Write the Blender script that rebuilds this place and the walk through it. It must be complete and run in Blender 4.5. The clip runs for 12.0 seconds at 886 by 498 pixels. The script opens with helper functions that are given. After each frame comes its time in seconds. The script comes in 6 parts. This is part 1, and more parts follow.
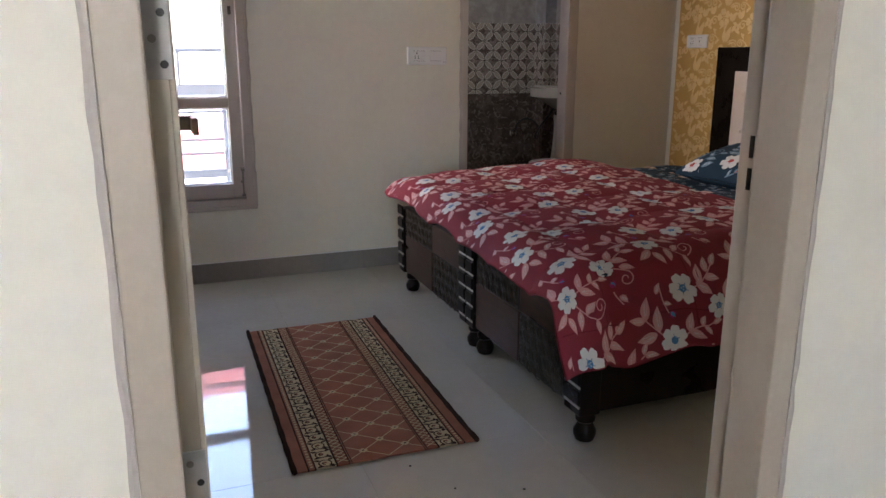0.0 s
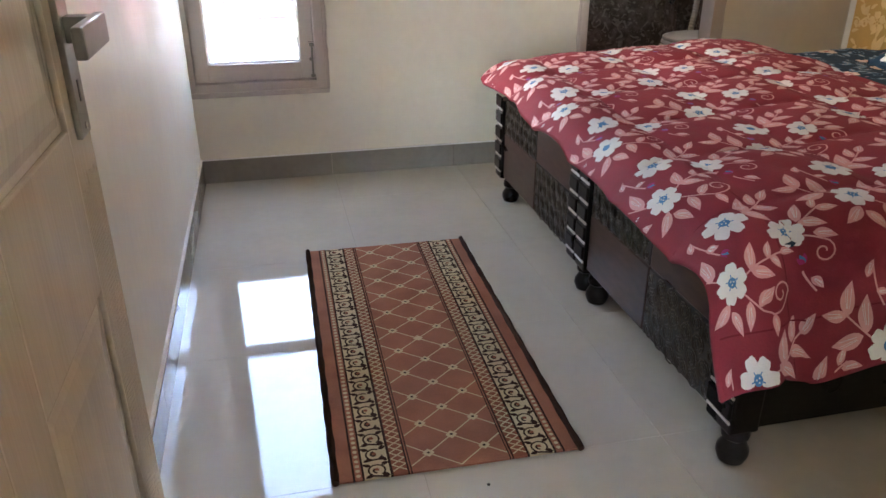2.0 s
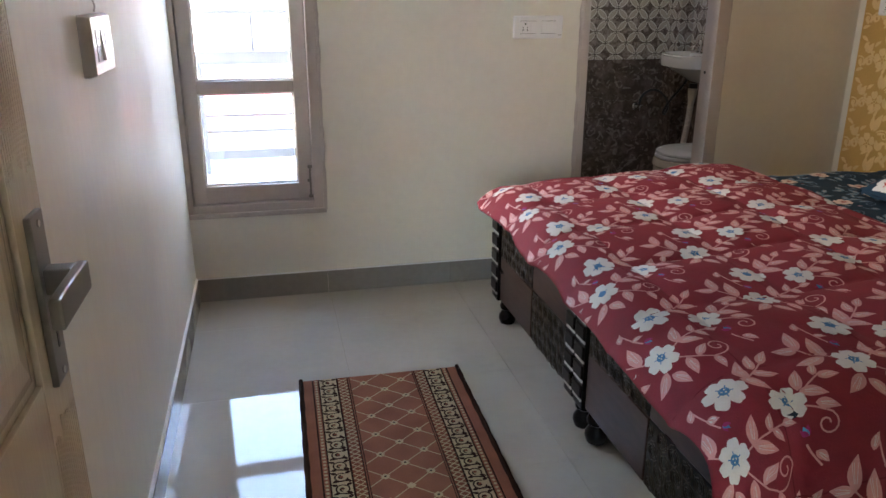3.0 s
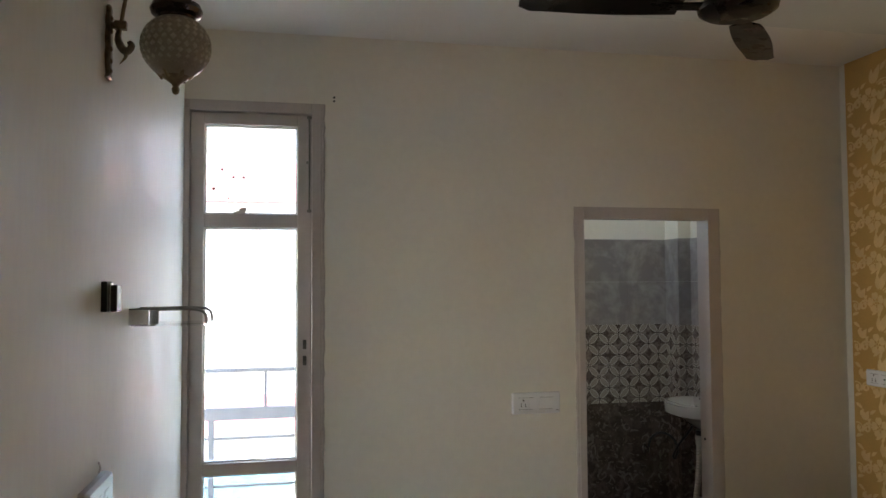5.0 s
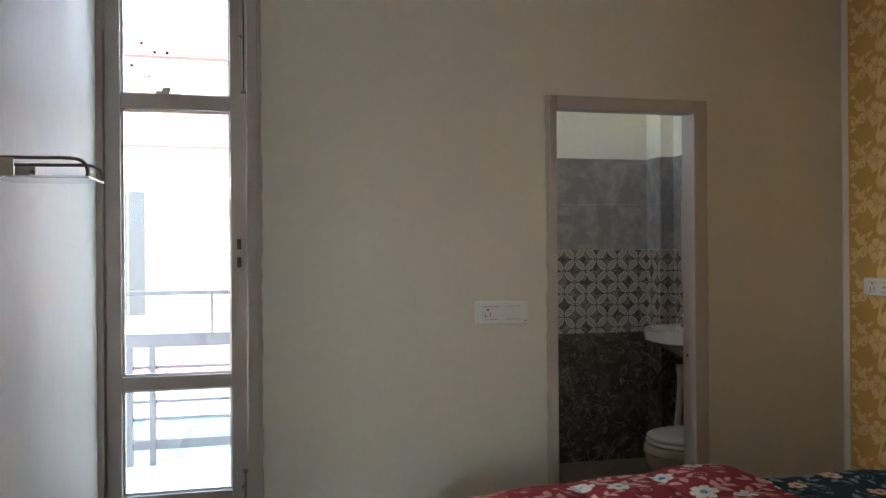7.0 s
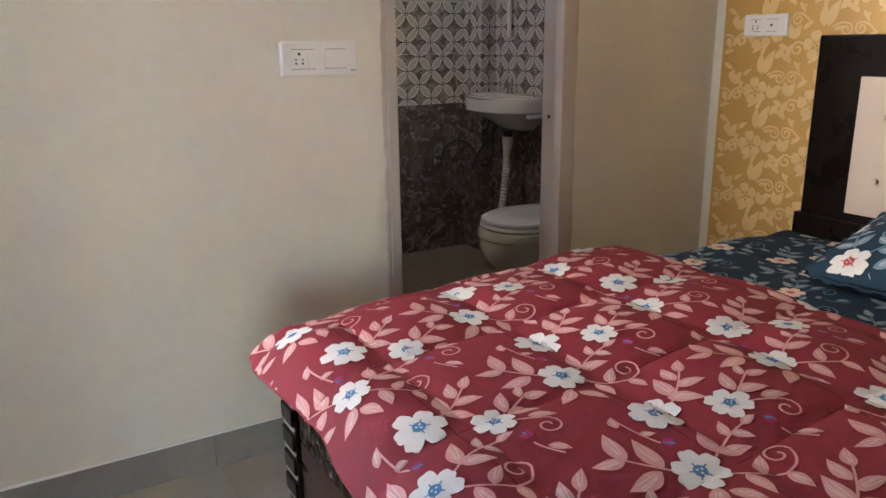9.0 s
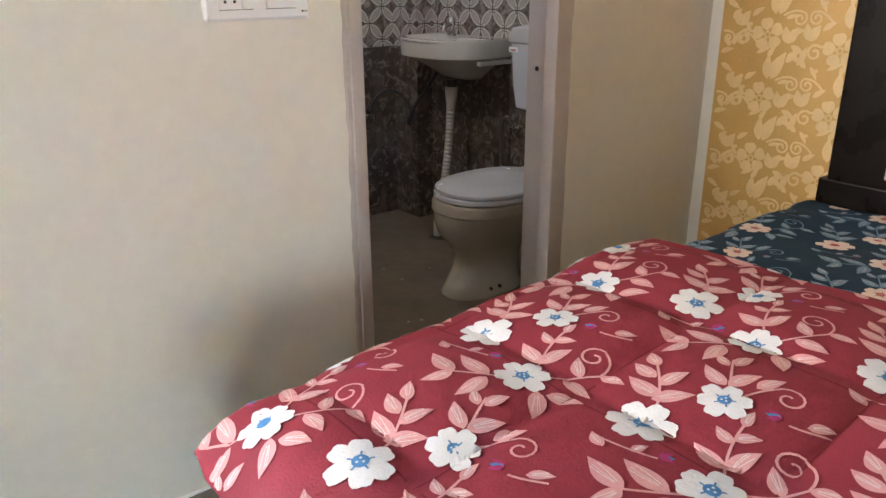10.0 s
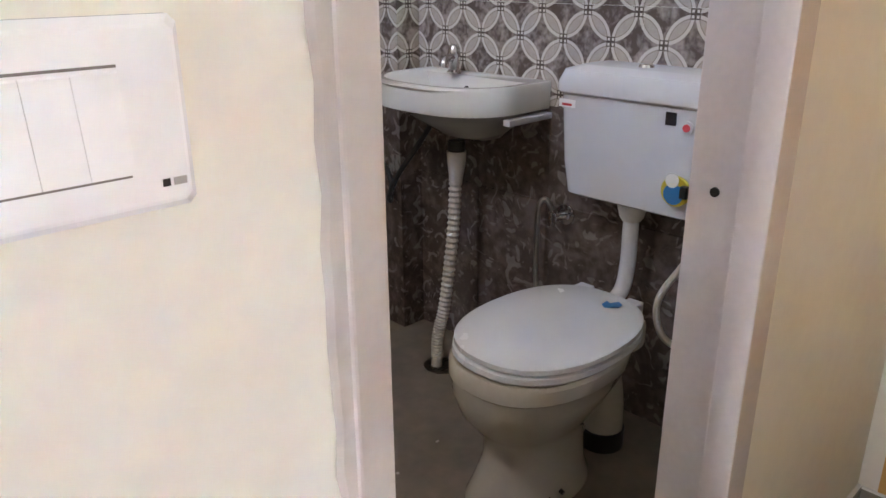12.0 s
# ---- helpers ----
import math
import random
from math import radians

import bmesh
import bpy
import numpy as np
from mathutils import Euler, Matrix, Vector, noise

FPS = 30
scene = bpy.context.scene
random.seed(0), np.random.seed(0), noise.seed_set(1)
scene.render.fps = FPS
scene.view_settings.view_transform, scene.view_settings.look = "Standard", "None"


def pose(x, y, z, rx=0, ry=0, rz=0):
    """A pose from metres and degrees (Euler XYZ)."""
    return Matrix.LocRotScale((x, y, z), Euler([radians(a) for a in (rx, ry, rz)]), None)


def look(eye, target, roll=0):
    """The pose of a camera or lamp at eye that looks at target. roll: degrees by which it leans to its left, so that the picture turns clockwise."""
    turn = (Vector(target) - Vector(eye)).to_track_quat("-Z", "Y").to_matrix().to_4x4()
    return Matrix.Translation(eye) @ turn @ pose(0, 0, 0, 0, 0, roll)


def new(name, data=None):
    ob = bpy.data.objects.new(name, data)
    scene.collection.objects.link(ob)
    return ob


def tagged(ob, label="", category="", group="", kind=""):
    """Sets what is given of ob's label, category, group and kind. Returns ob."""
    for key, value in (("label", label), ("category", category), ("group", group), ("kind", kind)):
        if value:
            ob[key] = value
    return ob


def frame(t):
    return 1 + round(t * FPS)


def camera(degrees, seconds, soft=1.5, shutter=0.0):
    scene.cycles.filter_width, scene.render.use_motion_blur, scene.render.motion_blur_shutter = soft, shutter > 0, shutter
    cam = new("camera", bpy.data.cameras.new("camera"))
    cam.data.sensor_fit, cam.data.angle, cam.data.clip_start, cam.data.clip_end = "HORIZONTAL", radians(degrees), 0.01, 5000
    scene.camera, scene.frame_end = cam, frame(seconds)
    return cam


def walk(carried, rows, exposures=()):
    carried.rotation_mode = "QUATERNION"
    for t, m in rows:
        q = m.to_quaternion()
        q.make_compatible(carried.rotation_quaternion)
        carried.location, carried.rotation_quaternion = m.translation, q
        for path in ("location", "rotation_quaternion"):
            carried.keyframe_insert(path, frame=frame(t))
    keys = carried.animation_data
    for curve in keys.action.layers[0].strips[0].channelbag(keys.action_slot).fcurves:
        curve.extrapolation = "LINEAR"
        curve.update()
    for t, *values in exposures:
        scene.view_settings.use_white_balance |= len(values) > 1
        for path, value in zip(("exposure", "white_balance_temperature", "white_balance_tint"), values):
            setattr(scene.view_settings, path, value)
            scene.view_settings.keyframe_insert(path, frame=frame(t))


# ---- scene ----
cam = camera(60.8, 12.0)
PATH = [
    (0, (-0.018, 0.1, 1.186), (0.68, 1.907, 0.69), 0.1),
    (0.5, (0.079, 0.251, 1.125), (0.667, 2.052, 0.485), 0.1),
    (1, (0.182, 0.413, 1.084), (0.676, 2.192, 0.317), 0.0),
    (1.5, (0.219, 0.572, 1.101), (0.65, 2.337, 0.266), -0.1),
    (2, (0.23, 0.776, 1.184), (0.636, 2.542, 0.339), -0.0),
    (2.5, (0.249, 0.837, 1.269), (0.662, 2.633, 0.492), 0.0),
    (3, (0.26, 0.861, 1.34), (0.687, 2.704, 0.691), 0.2),
    (3.2, (0.271, 0.871, 1.371), (0.7, 2.735, 0.784), 0.1),
    (4.8, (0.34, 0.826, 1.709), (0.74, 2.786, 1.729), -0.4),
    (5, (0.339, 0.813, 1.738), (0.738, 2.771, 1.83), -0.3),
    (5.5, (0.318, 0.81, 1.765), (0.713, 2.756, 2.001), -0.3),
    (6, (0.32, 0.851, 1.71), (0.713, 2.791, 1.996), -0.3),
    (6.5, (0.391, 0.976, 1.56), (0.787, 2.927, 1.755), -0.3),
    (6.8, (0.467, 1.079, 1.479), (0.879, 3.035, 1.561), -0.3),
    (7, (0.528, 1.17, 1.448), (0.971, 3.121, 1.45), -0.4),
    (7.5, (0.582, 1.391, 1.408), (1.173, 3.295, 1.258), -0.5),
    (7.7, (0.597, 1.5, 1.39), (1.248, 3.38, 1.189), -0.5),
    (9.3, (0.628, 2.258, 1.217), (1.679, 3.851, 0.621), -0.6),
    (9.5, (0.634, 2.39, 1.219), (1.732, 3.937, 0.585), -0.5),
    (10, (0.733, 2.712, 1.224), (1.926, 4.163, 0.537), -0.3),
    (10.5, (0.879, 3.046, 1.246), (2.108, 4.46, 0.545), -0.4),
    (11, (1.028, 3.359, 1.259), (2.272, 4.757, 0.553), -0.4),
    (11.5, (1.201, 3.607, 1.243), (2.457, 4.994, 0.536), -0.5),
    (12, (1.398, 3.802, 1.254), (2.7, 5.151, 0.556), -0.4),
]
EXPOSURES = [
    (0.0, 5.95, 7100, 20), (0.5, 5.9, 7200, 20), (1.0, 6.5, 7300, 18), (2.0, 6.95, 7400, 17), (2.5, 6.85, 7300, 16), (3.0, 6.45, 7150, 15),
    (5.0, 5.65, 7200, 9), (5.5, 5.75, 7200, 9), (6.5, 5.7, 7150, 9), (7.0, 5.65, 7150, 9), (7.5, 5.4, 7450, 18), (9.5, 7.1, 7100, 14),
    (10.0, 7.2, 6950, 13), (10.5, 7.45, 6850, 13), (11.0, 7.55, 6750, 12), (12.0, 7.8, 6500, 14),
]
walk(cam, [(t, look(eye, target, roll)) for t, eye, target, roll in PATH], EXPOSURES)

# ---- world, sun, large lights ----
SUN_EL, SUN_AZ = 40.0, 105.0
world = bpy.data.worlds.new("world")
scene.world = world
world.use_nodes = True
wt = world.node_tree
sky = wt.nodes.new("ShaderNodeTexSky")
sky.sky_type = "NISHITA"
sky.sun_disc = False
sky.sun_elevation = radians(SUN_EL)
sky.sun_rotation = radians(SUN_AZ)
wt.nodes["Background"].inputs["Strength"].default_value = 0.088
wt.links.new(sky.outputs["Color"], wt.nodes["Background"].inputs["Color"])


def lamp_sun():
    data = bpy.data.lights.new("sun", "SUN")
    data.energy, data.angle, data.color = 1.7, radians(0.5), (1.0, 0.97, 0.93)
    ob = new("sun", data)
    az, el = radians(SUN_AZ), radians(SUN_EL)
    way = Vector((math.sin(az) * math.cos(el), math.cos(az) * math.cos(el), math.sin(el)))
    ob.matrix_world = look(way * 30, (0, 0, 0))
    return ob


def lamp_area(name, eye, target, sx, sy, power, color):
    data = bpy.data.lights.new(name, "AREA")
    data.shape, data.size, data.size_y = "RECTANGLE", sx, sy
    data.energy, data.color = power, color
    ob = new(name, data)
    ob.matrix_world = look(eye, target)
    return ob


lamp_sun()
# fill lamp at an added bathroom opening; window and corridor have sky and sunlit street
lamp_area("ventilator_daylight", (1.27, 5.15, 2.45), (2.9, 5.15, 1.2), 0.46, 0.26, 0.048, (1.0, 0.88, 0.75))
# fill lamp added inside the window, aimed sideways at the bed and wallpaper
lamp_area("window_daylight", (0.20, 4.12, 1.62), (1.85, 3.27, 1.42), 0.26, 1.7, 0.135, (1.0, 0.97, 0.94)).data.spread = radians(72)


# ---- materials ----
def mat(name, color, rough=0.5, metal=0.0, spread=0.08, scale=6.0, fine=60.0, bump=0.0, coat=0.0, rough_spread=0.06, per_object=0.0, spec=0.5, stretch=None):
    m = bpy.data.materials.new(name)
    m.use_nodes = True
    t = m.node_tree
    b = t.nodes["Principled BSDF"]
    b.inputs["Metallic"].default_value = metal
    b.inputs["Coat Weight"].default_value = coat
    b.inputs["Coat Roughness"].default_value = 0.05
    b.inputs["Specular IOR Level"].default_value = spec
    geo = t.nodes.new("ShaderNodeNewGeometry")
    big = t.nodes.new("ShaderNodeTexNoise")
    big.inputs["Scale"].default_value = scale
    big.inputs["Detail"].default_value = 4
    small = t.nodes.new("ShaderNodeTexNoise")
    small.inputs["Scale"].default_value = fine
    small.inputs["Detail"].default_value = 3
    where = geo.outputs["Position"]
    if stretch:
        longer = t.nodes.new("ShaderNodeVectorMath")
        longer.operation = "MULTIPLY"
        t.links.new(where, longer.inputs[0])
        longer.inputs[1].default_value = stretch
        where = longer.outputs[0]
    for n in (big, small):
        t.links.new(where, n.inputs["Vector"])
    add = t.nodes.new("ShaderNodeMath")
    add.operation = "MULTIPLY_ADD"
    t.links.new(small.outputs["Fac"], add.inputs[0])
    add.inputs[1].default_value = 0.5
    t.links.new(big.outputs["Fac"], add.inputs[2])
    last = add.outputs[0]
    if per_object:
        info = t.nodes.new("ShaderNodeObjectInfo")
        more = t.nodes.new("ShaderNodeMath")
        more.operation = "MULTIPLY_ADD"
        t.links.new(info.outputs["Random"], more.inputs[0])
        more.inputs[1].default_value = per_object
        t.links.new(last, more.inputs[2])
        last = more.outputs[0]
    ramp = t.nodes.new("ShaderNodeValToRGB")
    ramp.color_ramp.elements[0].position, ramp.color_ramp.elements[1].position = 0.4, 1.1
    lo = [max(0.0, c * (1 - spread)) for c in color]
    hi = [min(1.0, c * (1 + spread)) for c in color]
    ramp.color_ramp.elements[0].color, ramp.color_ramp.elements[1].color = (*lo, 1), (*hi, 1)
    t.links.new(last, ramp.inputs["Fac"])
    t.links.new(ramp.outputs["Color"], b.inputs["Base Color"])
    rr = t.nodes.new("ShaderNodeMapRange")
    rr.inputs["From Min"].default_value, rr.inputs["From Max"].default_value = 0.3, 0.7
    rr.inputs["To Min"].default_value, rr.inputs["To Max"].default_value = max(0.01, rough - rough_spread), min(1.0, rough + rough_spread)
    t.links.new(big.outputs["Fac"], rr.inputs["Value"])
    t.links.new(rr.outputs["Result"], b.inputs["Roughness"])
    if bump:
        bp = t.nodes.new("ShaderNodeBump")
        bp.inputs["Strength"].default_value = bump
        bp.inputs["Distance"].default_value = 0.004
        t.links.new(add.outputs[0], bp.inputs["Height"])
        t.links.new(bp.outputs["Normal"], b.inputs["Normal"])
    return m


def math_node(t, op, a, b=None):
    n = t.nodes.new("ShaderNodeMath")
    n.operation = op
    for i, v in enumerate((a, b)):
        if v is None:
            continue
        if isinstance(v, (int, float)):
            n.inputs[i].default_value = v
        else:
            t.links.new(v, n.inputs[i])
    return n.outputs[0]


def mix_color(t, fac, a, b):
    n = t.nodes.new("ShaderNodeMix")
    n.data_type = "RGBA"
    t.links.new(fac, n.inputs[0])
    for i, v in ((6, a), (7, b)):
        if isinstance(v, tuple):
            n.inputs[i].default_value = (*v, 1)
        else:
            t.links.new(v, n.inputs[i])
    return n.outputs[2]


def mottled(name, dark, light, scale, rough, extra=None):
    """Stone-look glazed tile: veined patches of two tones, with an optional printed petal pattern."""
    m = bpy.data.materials.new(name)
    m.use_nodes = True
    t = m.node_tree
    b = t.nodes["Principled BSDF"]
    geo = t.nodes.new("ShaderNodeNewGeometry")
    n1 = t.nodes.new("ShaderNodeTexNoise")
    n1.inputs["Scale"].default_value, n1.inputs["Detail"].default_value, n1.inputs["Distortion"].default_value = scale, 6, 1.6
    n2 = t.nodes.new("ShaderNodeTexNoise")
    n2.inputs["Scale"].default_value, n2.inputs["Detail"].default_value = scale * 5, 5
    for n in (n1, n2):
        t.links.new(geo.outputs["Position"], n.inputs["Vector"])
    f = math_node(t, "ADD", math_node(t, "MULTIPLY", n1.outputs["Fac"], 0.7), math_node(t, "MULTIPLY", n2.outputs["Fac"], 0.4))
    ramp = t.nodes.new("ShaderNodeValToRGB")
    e = ramp.color_ramp.elements
    e[0].position, e[0].color = 0.48, (*dark, 1)
    e[1].position, e[1].color = 0.68, (*light, 1)
    t.links.new(f, ramp.inputs["Fac"])
    col = ramp.outputs["Color"]
    if extra:
        col = extra(t, geo, col, n2.outputs["Fac"])
    t.links.new(col, b.inputs["Base Color"])
    b.inputs["Roughness"].default_value = rough
    return m


def leaf_patches(t, geo, base, grain):
    """Pale curled patches strewn over the marbled ground."""
    warp = t.nodes.new("ShaderNodeTexNoise")
    warp.inputs["Scale"].default_value, warp.inputs["Detail"].default_value = 9, 2
    t.links.new(geo.outputs["Position"], warp.inputs["Vector"])
    bent = t.nodes.new("ShaderNodeMix")
    bent.data_type = "VECTOR"
    bent.inputs[0].default_value = 0.09
    t.links.new(geo.outputs["Position"], bent.inputs[4])
    t.links.new(warp.outputs["Color"], bent.inputs[5])
    cells = t.nodes.new("ShaderNodeTexNoise")
    cells.inputs["Scale"].default_value, cells.inputs["Detail"].default_value, cells.inputs["Distortion"].default_value = 16, 1.5, 2.2
    t.links.new(bent.outputs[1], cells.inputs["Vector"])
    spot = t.nodes.new("ShaderNodeMapRange")
    spot.inputs["From Min"].default_value, spot.inputs["From Max"].default_value = 0.575, 0.64
    spot.inputs["To Max"].default_value = 0.75
    t.links.new(cells.outputs["Fac"], spot.inputs["Value"])
    return mix_color(t, spot.outputs["Result"], base, mix_color(t, grain, (0.17, 0.14, 0.122), (0.31, 0.27, 0.24)))


def petal_print(t, geo, base, grain):
    """Overlapping circles of one pitch: four pale petals round each small square."""
    sep = t.nodes.new("ShaderNodeSeparateXYZ")
    t.links.new(geo.outputs["Position"], sep.inputs[0])
    p = 0.153
    u = math_node(t, "DIVIDE", math_node(t, "SUBTRACT", math_node(t, "ADD", sep.outputs[0], sep.outputs[1]), 8.672), p)
    v = math_node(t, "DIVIDE", math_node(t, "SUBTRACT", sep.outputs[2], 1.072), p)
    a = math_node(t, "PINGPONG", u, 0.5)
    b = math_node(t, "PINGPONG", v, 0.5)

    def hyp(x, y):
        return math_node(t, "SQRT", math_node(t, "ADD", math_node(t, "MULTIPLY", x, x), math_node(t, "MULTIPLY", y, y)))

    a5, b5 = math_node(t, "SUBTRACT", a, 0.5), math_node(t, "SUBTRACT", b, 0.5)
    d = math_node(t, "MAXIMUM", hyp(a5, b), hyp(a, b5))
    petal = math_node(t, "LESS_THAN", d, 0.495)
    rim = math_node(t, "GREATER_THAN", d, 0.44)
    vein = math_node(t, "GREATER_THAN", d, 0.425)
    pale = mix_color(t, grain, (0.34, 0.295, 0.26), (0.48, 0.435, 0.385))
    inner = mix_color(t, vein, pale, (0.27, 0.23, 0.20))
    leaf = mix_color(t, rim, inner, (0.56, 0.52, 0.47))
    col = mix_color(t, petal, base, leaf)
    # small squares with four light dots where the petals meet
    for x, y in ((a, b), (a5, b5)):
        ax, ay = math_node(t, "ABSOLUTE", x), math_node(t, "ABSOLUTE", y)
        sq = math_node(t, "LESS_THAN", math_node(t, "MAXIMUM", ax, ay), 0.085)
        dot = math_node(t, "LESS_THAN", math_node(t, "MAXIMUM", math_node(t, "ABSOLUTE", math_node(t, "SUBTRACT", ax, 0.042)), math_node(t, "ABSOLUTE", math_node(t, "SUBTRACT", ay, 0.042))), 0.022)
        col = mix_color(t, sq, col, (0.10, 0.085, 0.075))
        col = mix_color(t, dot, col, (0.62, 0.58, 0.52))
    return col


PAINT = mat("cream wall paint", (0.815, 0.785, 0.705), 0.57, spread=0.05, scale=1.6, fine=35, bump=0.08)
# cool tint of this enamel is the window's sky light put into the colour
GLOSSPAINT = mat("glossy cream enamel tinted for sky light", (0.78, 0.785, 0.735), 0.52, spread=0.06, scale=3.0, fine=40, bump=0.03, rough_spread=0.08, stretch=(1.0, 1.0, 0.3))
CEILING = mat("white ceiling paint", (0.87, 0.87, 0.85), 0.7, spread=0.03, scale=1.2, bump=0.04)
# grey of the board stands for shade on the panel's underside
BOARD = mat("gypsum board paint greyed for shade", (0.72, 0.75, 0.73), 0.7, spread=0.04, scale=1.5, bump=0.04)
GYPSUM = mat("white gypsum edge", (0.90, 0.90, 0.89), 0.55, spread=0.03)
MAUVE = mat("mauve grey enamel", (0.53, 0.47, 0.44), 0.38, rough_spread=0.04, spread=0.08, scale=5, fine=90, bump=0.12, coat=0.3)
PLASTER = mat("rough plaster edge", (0.50, 0.45, 0.42), 0.7, spread=0.12, scale=12, bump=0.4)
DOORPAINT = mat("beige enamel on embossed wood grain", (0.60, 0.53, 0.425), 0.22, rough_spread=0.05, spread=0.07, scale=14, fine=150, bump=0.22, coat=0.3, stretch=(1.0, 1.0, 0.06))
FLOORTILE = mat("polished vitrified tile", (0.495, 0.475, 0.415), 0.04, spread=0.07, scale=3.5, fine=25, rough_spread=0.02, per_object=0.25, coat=0.0, spec=0.47)
GROUT = mat("grey grout", (0.30, 0.29, 0.27), 0.8, spread=0.15)
SKIRT = mat("grey skirting tile", (0.285, 0.272, 0.25), 0.2, rough_spread=0.04, spread=0.12, scale=5, fine=40, per_object=0.2)
BATHFLOOR = mat("stained cement tile", (0.165, 0.132, 0.10), 0.5, spread=0.35, scale=4, fine=22, bump=0.15)
DARKTILE = mottled("dark brown marbled tile", (0.082, 0.062, 0.053), (0.155, 0.125, 0.108), 7, 0.25, leaf_patches)
PRINTTILE = mottled("petal printed tile", (0.11, 0.088, 0.077), (0.33, 0.285, 0.26), 14, 0.25, petal_print)
GREYTILE = mottled("plain grey tile", (0.27, 0.25, 0.24), (0.40, 0.375, 0.36), 4, 0.3)
DARKWOOD = mat("dark stained lacquered wood", (0.008, 0.0055, 0.0045), 0.3, rough_spread=0.05, spread=0.4, scale=9, fine=70, bump=0.08, coat=0.0, spec=0.12)
GLOSSWOOD = mat("glossy walnut panel", (0.042, 0.023, 0.016), 0.34, rough_spread=0.08, spread=0.6, scale=9, fine=60, spec=0.14, stretch=(1.0, 0.25, 1.0))
CARVED = mat("carved black wood", (0.014, 0.010, 0.008), 0.5, spread=0.4, scale=14, fine=90, bump=0.2, spec=0.3)
# lighter brown for the spirals, so that colour gives the carving its highlights
CARVEDGE = mat("brown carving lightened for highlights", (0.036, 0.027, 0.018), 0.4, spread=0.4, scale=18, fine=90, spec=0.2)
SILVERLINE = mat("silver painted line", (0.45, 0.43, 0.41), 0.35, spread=0.15, scale=20)
CREAMCLOTH = mat("cream leatherette", (0.62, 0.52, 0.44), 0.45, spread=0.06, scale=8, bump=0.1)
RED = mat("red cotton quilt", (0.23, 0.026, 0.042), 0.8, spread=0.12, scale=21, fine=220, bump=0.6, spec=0.25)
PINK = mat("salmon print", (0.58, 0.29, 0.29), 0.8, spread=0.14, scale=21, fine=220, bump=0.6, spec=0.25)
WHITEPRINT = mat("white print", (0.64, 0.645, 0.65), 0.8, spread=0.06, scale=21, fine=220, bump=0.5, spec=0.25)
BLUEPRINT = mat("blue print", (0.06, 0.20, 0.42), 0.8, spread=0.2, scale=60, spec=0.25)
MAGENTA = mat("magenta print", (0.33, 0.03, 0.14), 0.8, spread=0.2, scale=60, spec=0.25)
NAVY = mat("navy teal bedsheet", (0.010, 0.036, 0.066), 0.8, spread=0.15, scale=16, fine=220, bump=0.5, spec=0.25)
PALEBLUE = mat("pale blue print", (0.15, 0.25, 0.34), 0.8, spread=0.2, scale=40, spec=0.25)
PEACH = mat("peach print", (0.72, 0.58, 0.50), 0.8, spread=0.1, scale=40, spec=0.25)
REDPRINT = mat("red print", (0.42, 0.07, 0.07), 0.8, spread=0.2, scale=60, spec=0.25)
STITCH = mat("stitched seam darkened as crease shade", (0.165, 0.017, 0.027), 0.9, spread=0.1, spec=0.2)
RUST = mat("rust woven rug", (0.30, 0.125, 0.078), 0.95, spread=0.25, scale=9, fine=260, bump=0.3, spec=0.1)
RUSTDARK = mat("dark rust woven rug", (0.235, 0.085, 0.050), 0.95, spread=0.18, scale=9, fine=260, bump=0.3, spec=0.1)
RUGCREAM = mat("cream woven rug", (0.54, 0.44, 0.275), 0.95, spread=0.12, scale=12, fine=260, bump=0.3, spec=0.1)
RUGBLACK = mat("dark brown woven rug", (0.036, 0.018, 0.013), 0.95, spread=0.25, scale=12, fine=260, bump=0.3, spec=0.1)
GOLD = mat("gold wallpaper", (0.63, 0.375, 0.12), 0.40, metal=0.1, spread=0.12, scale=7, fine=110, bump=0.15)
PALEGOLD = mat("pale raised wallpaper print", (0.80, 0.585, 0.28), 0.42, metal=0.0, spread=0.12, scale=12, fine=110, bump=0.15)
CHINA = mat("white glazed ceramic", (0.62, 0.61, 0.575), 0.1, spread=0.02, scale=3, coat=0.5)
BONE = mat("ivory glazed ceramic", (0.48, 0.44, 0.375), 0.14, spread=0.05, scale=5, coat=0.4)
PLASTIC = mat("white plastic", (0.62, 0.63, 0.655), 0.22, spread=0.02, scale=5)
SWITCHWHITE = mat("white switch plastic", (0.90, 0.905, 0.92), 0.22, spread=0.02, scale=8)
PIPEWHITE = mat("white pipe plastic", (0.55, 0.52, 0.48), 0.40, rough_spread=0.04, spread=0.06, scale=30)
CHROME = mat("chrome", (0.62, 0.62, 0.62), 0.12, metal=1.0, spread=0.08, scale=30)
STEEL = mat("brushed grey steel", (0.24, 0.23, 0.21), 0.38, rough_spread=0.04, metal=1.0, spread=0.1, scale=40)
DARKSTEEL = mat("dull dark steel", (0.13, 0.12, 0.11), 0.39, rough_spread=0.04, metal=0.9, spread=0.25, scale=60)
SHADOWLINE = mat("grey module shadow line", (0.20, 0.19, 0.18), 0.7, spread=0.05)
BEIGEJAMB = mat("beige brown enamel", (0.46, 0.395, 0.33), 0.38, rough_spread=0.04, spread=0.08, scale=5, fine=90, bump=0.12, coat=0.3)
GREYMETAL = mat("dull grey metal plate", (0.42, 0.41, 0.40), 0.45, metal=0.4, spread=0.15, scale=40)
BRASS = mat("antique brass", (0.20, 0.155, 0.095), 0.38, metal=1.0, spread=0.3, scale=60, bump=0.1)
BRONZE = mat("dark bronze", (0.045, 0.024, 0.018), 0.24, rough_spread=0.03, metal=0.6, spread=0.3, scale=40)
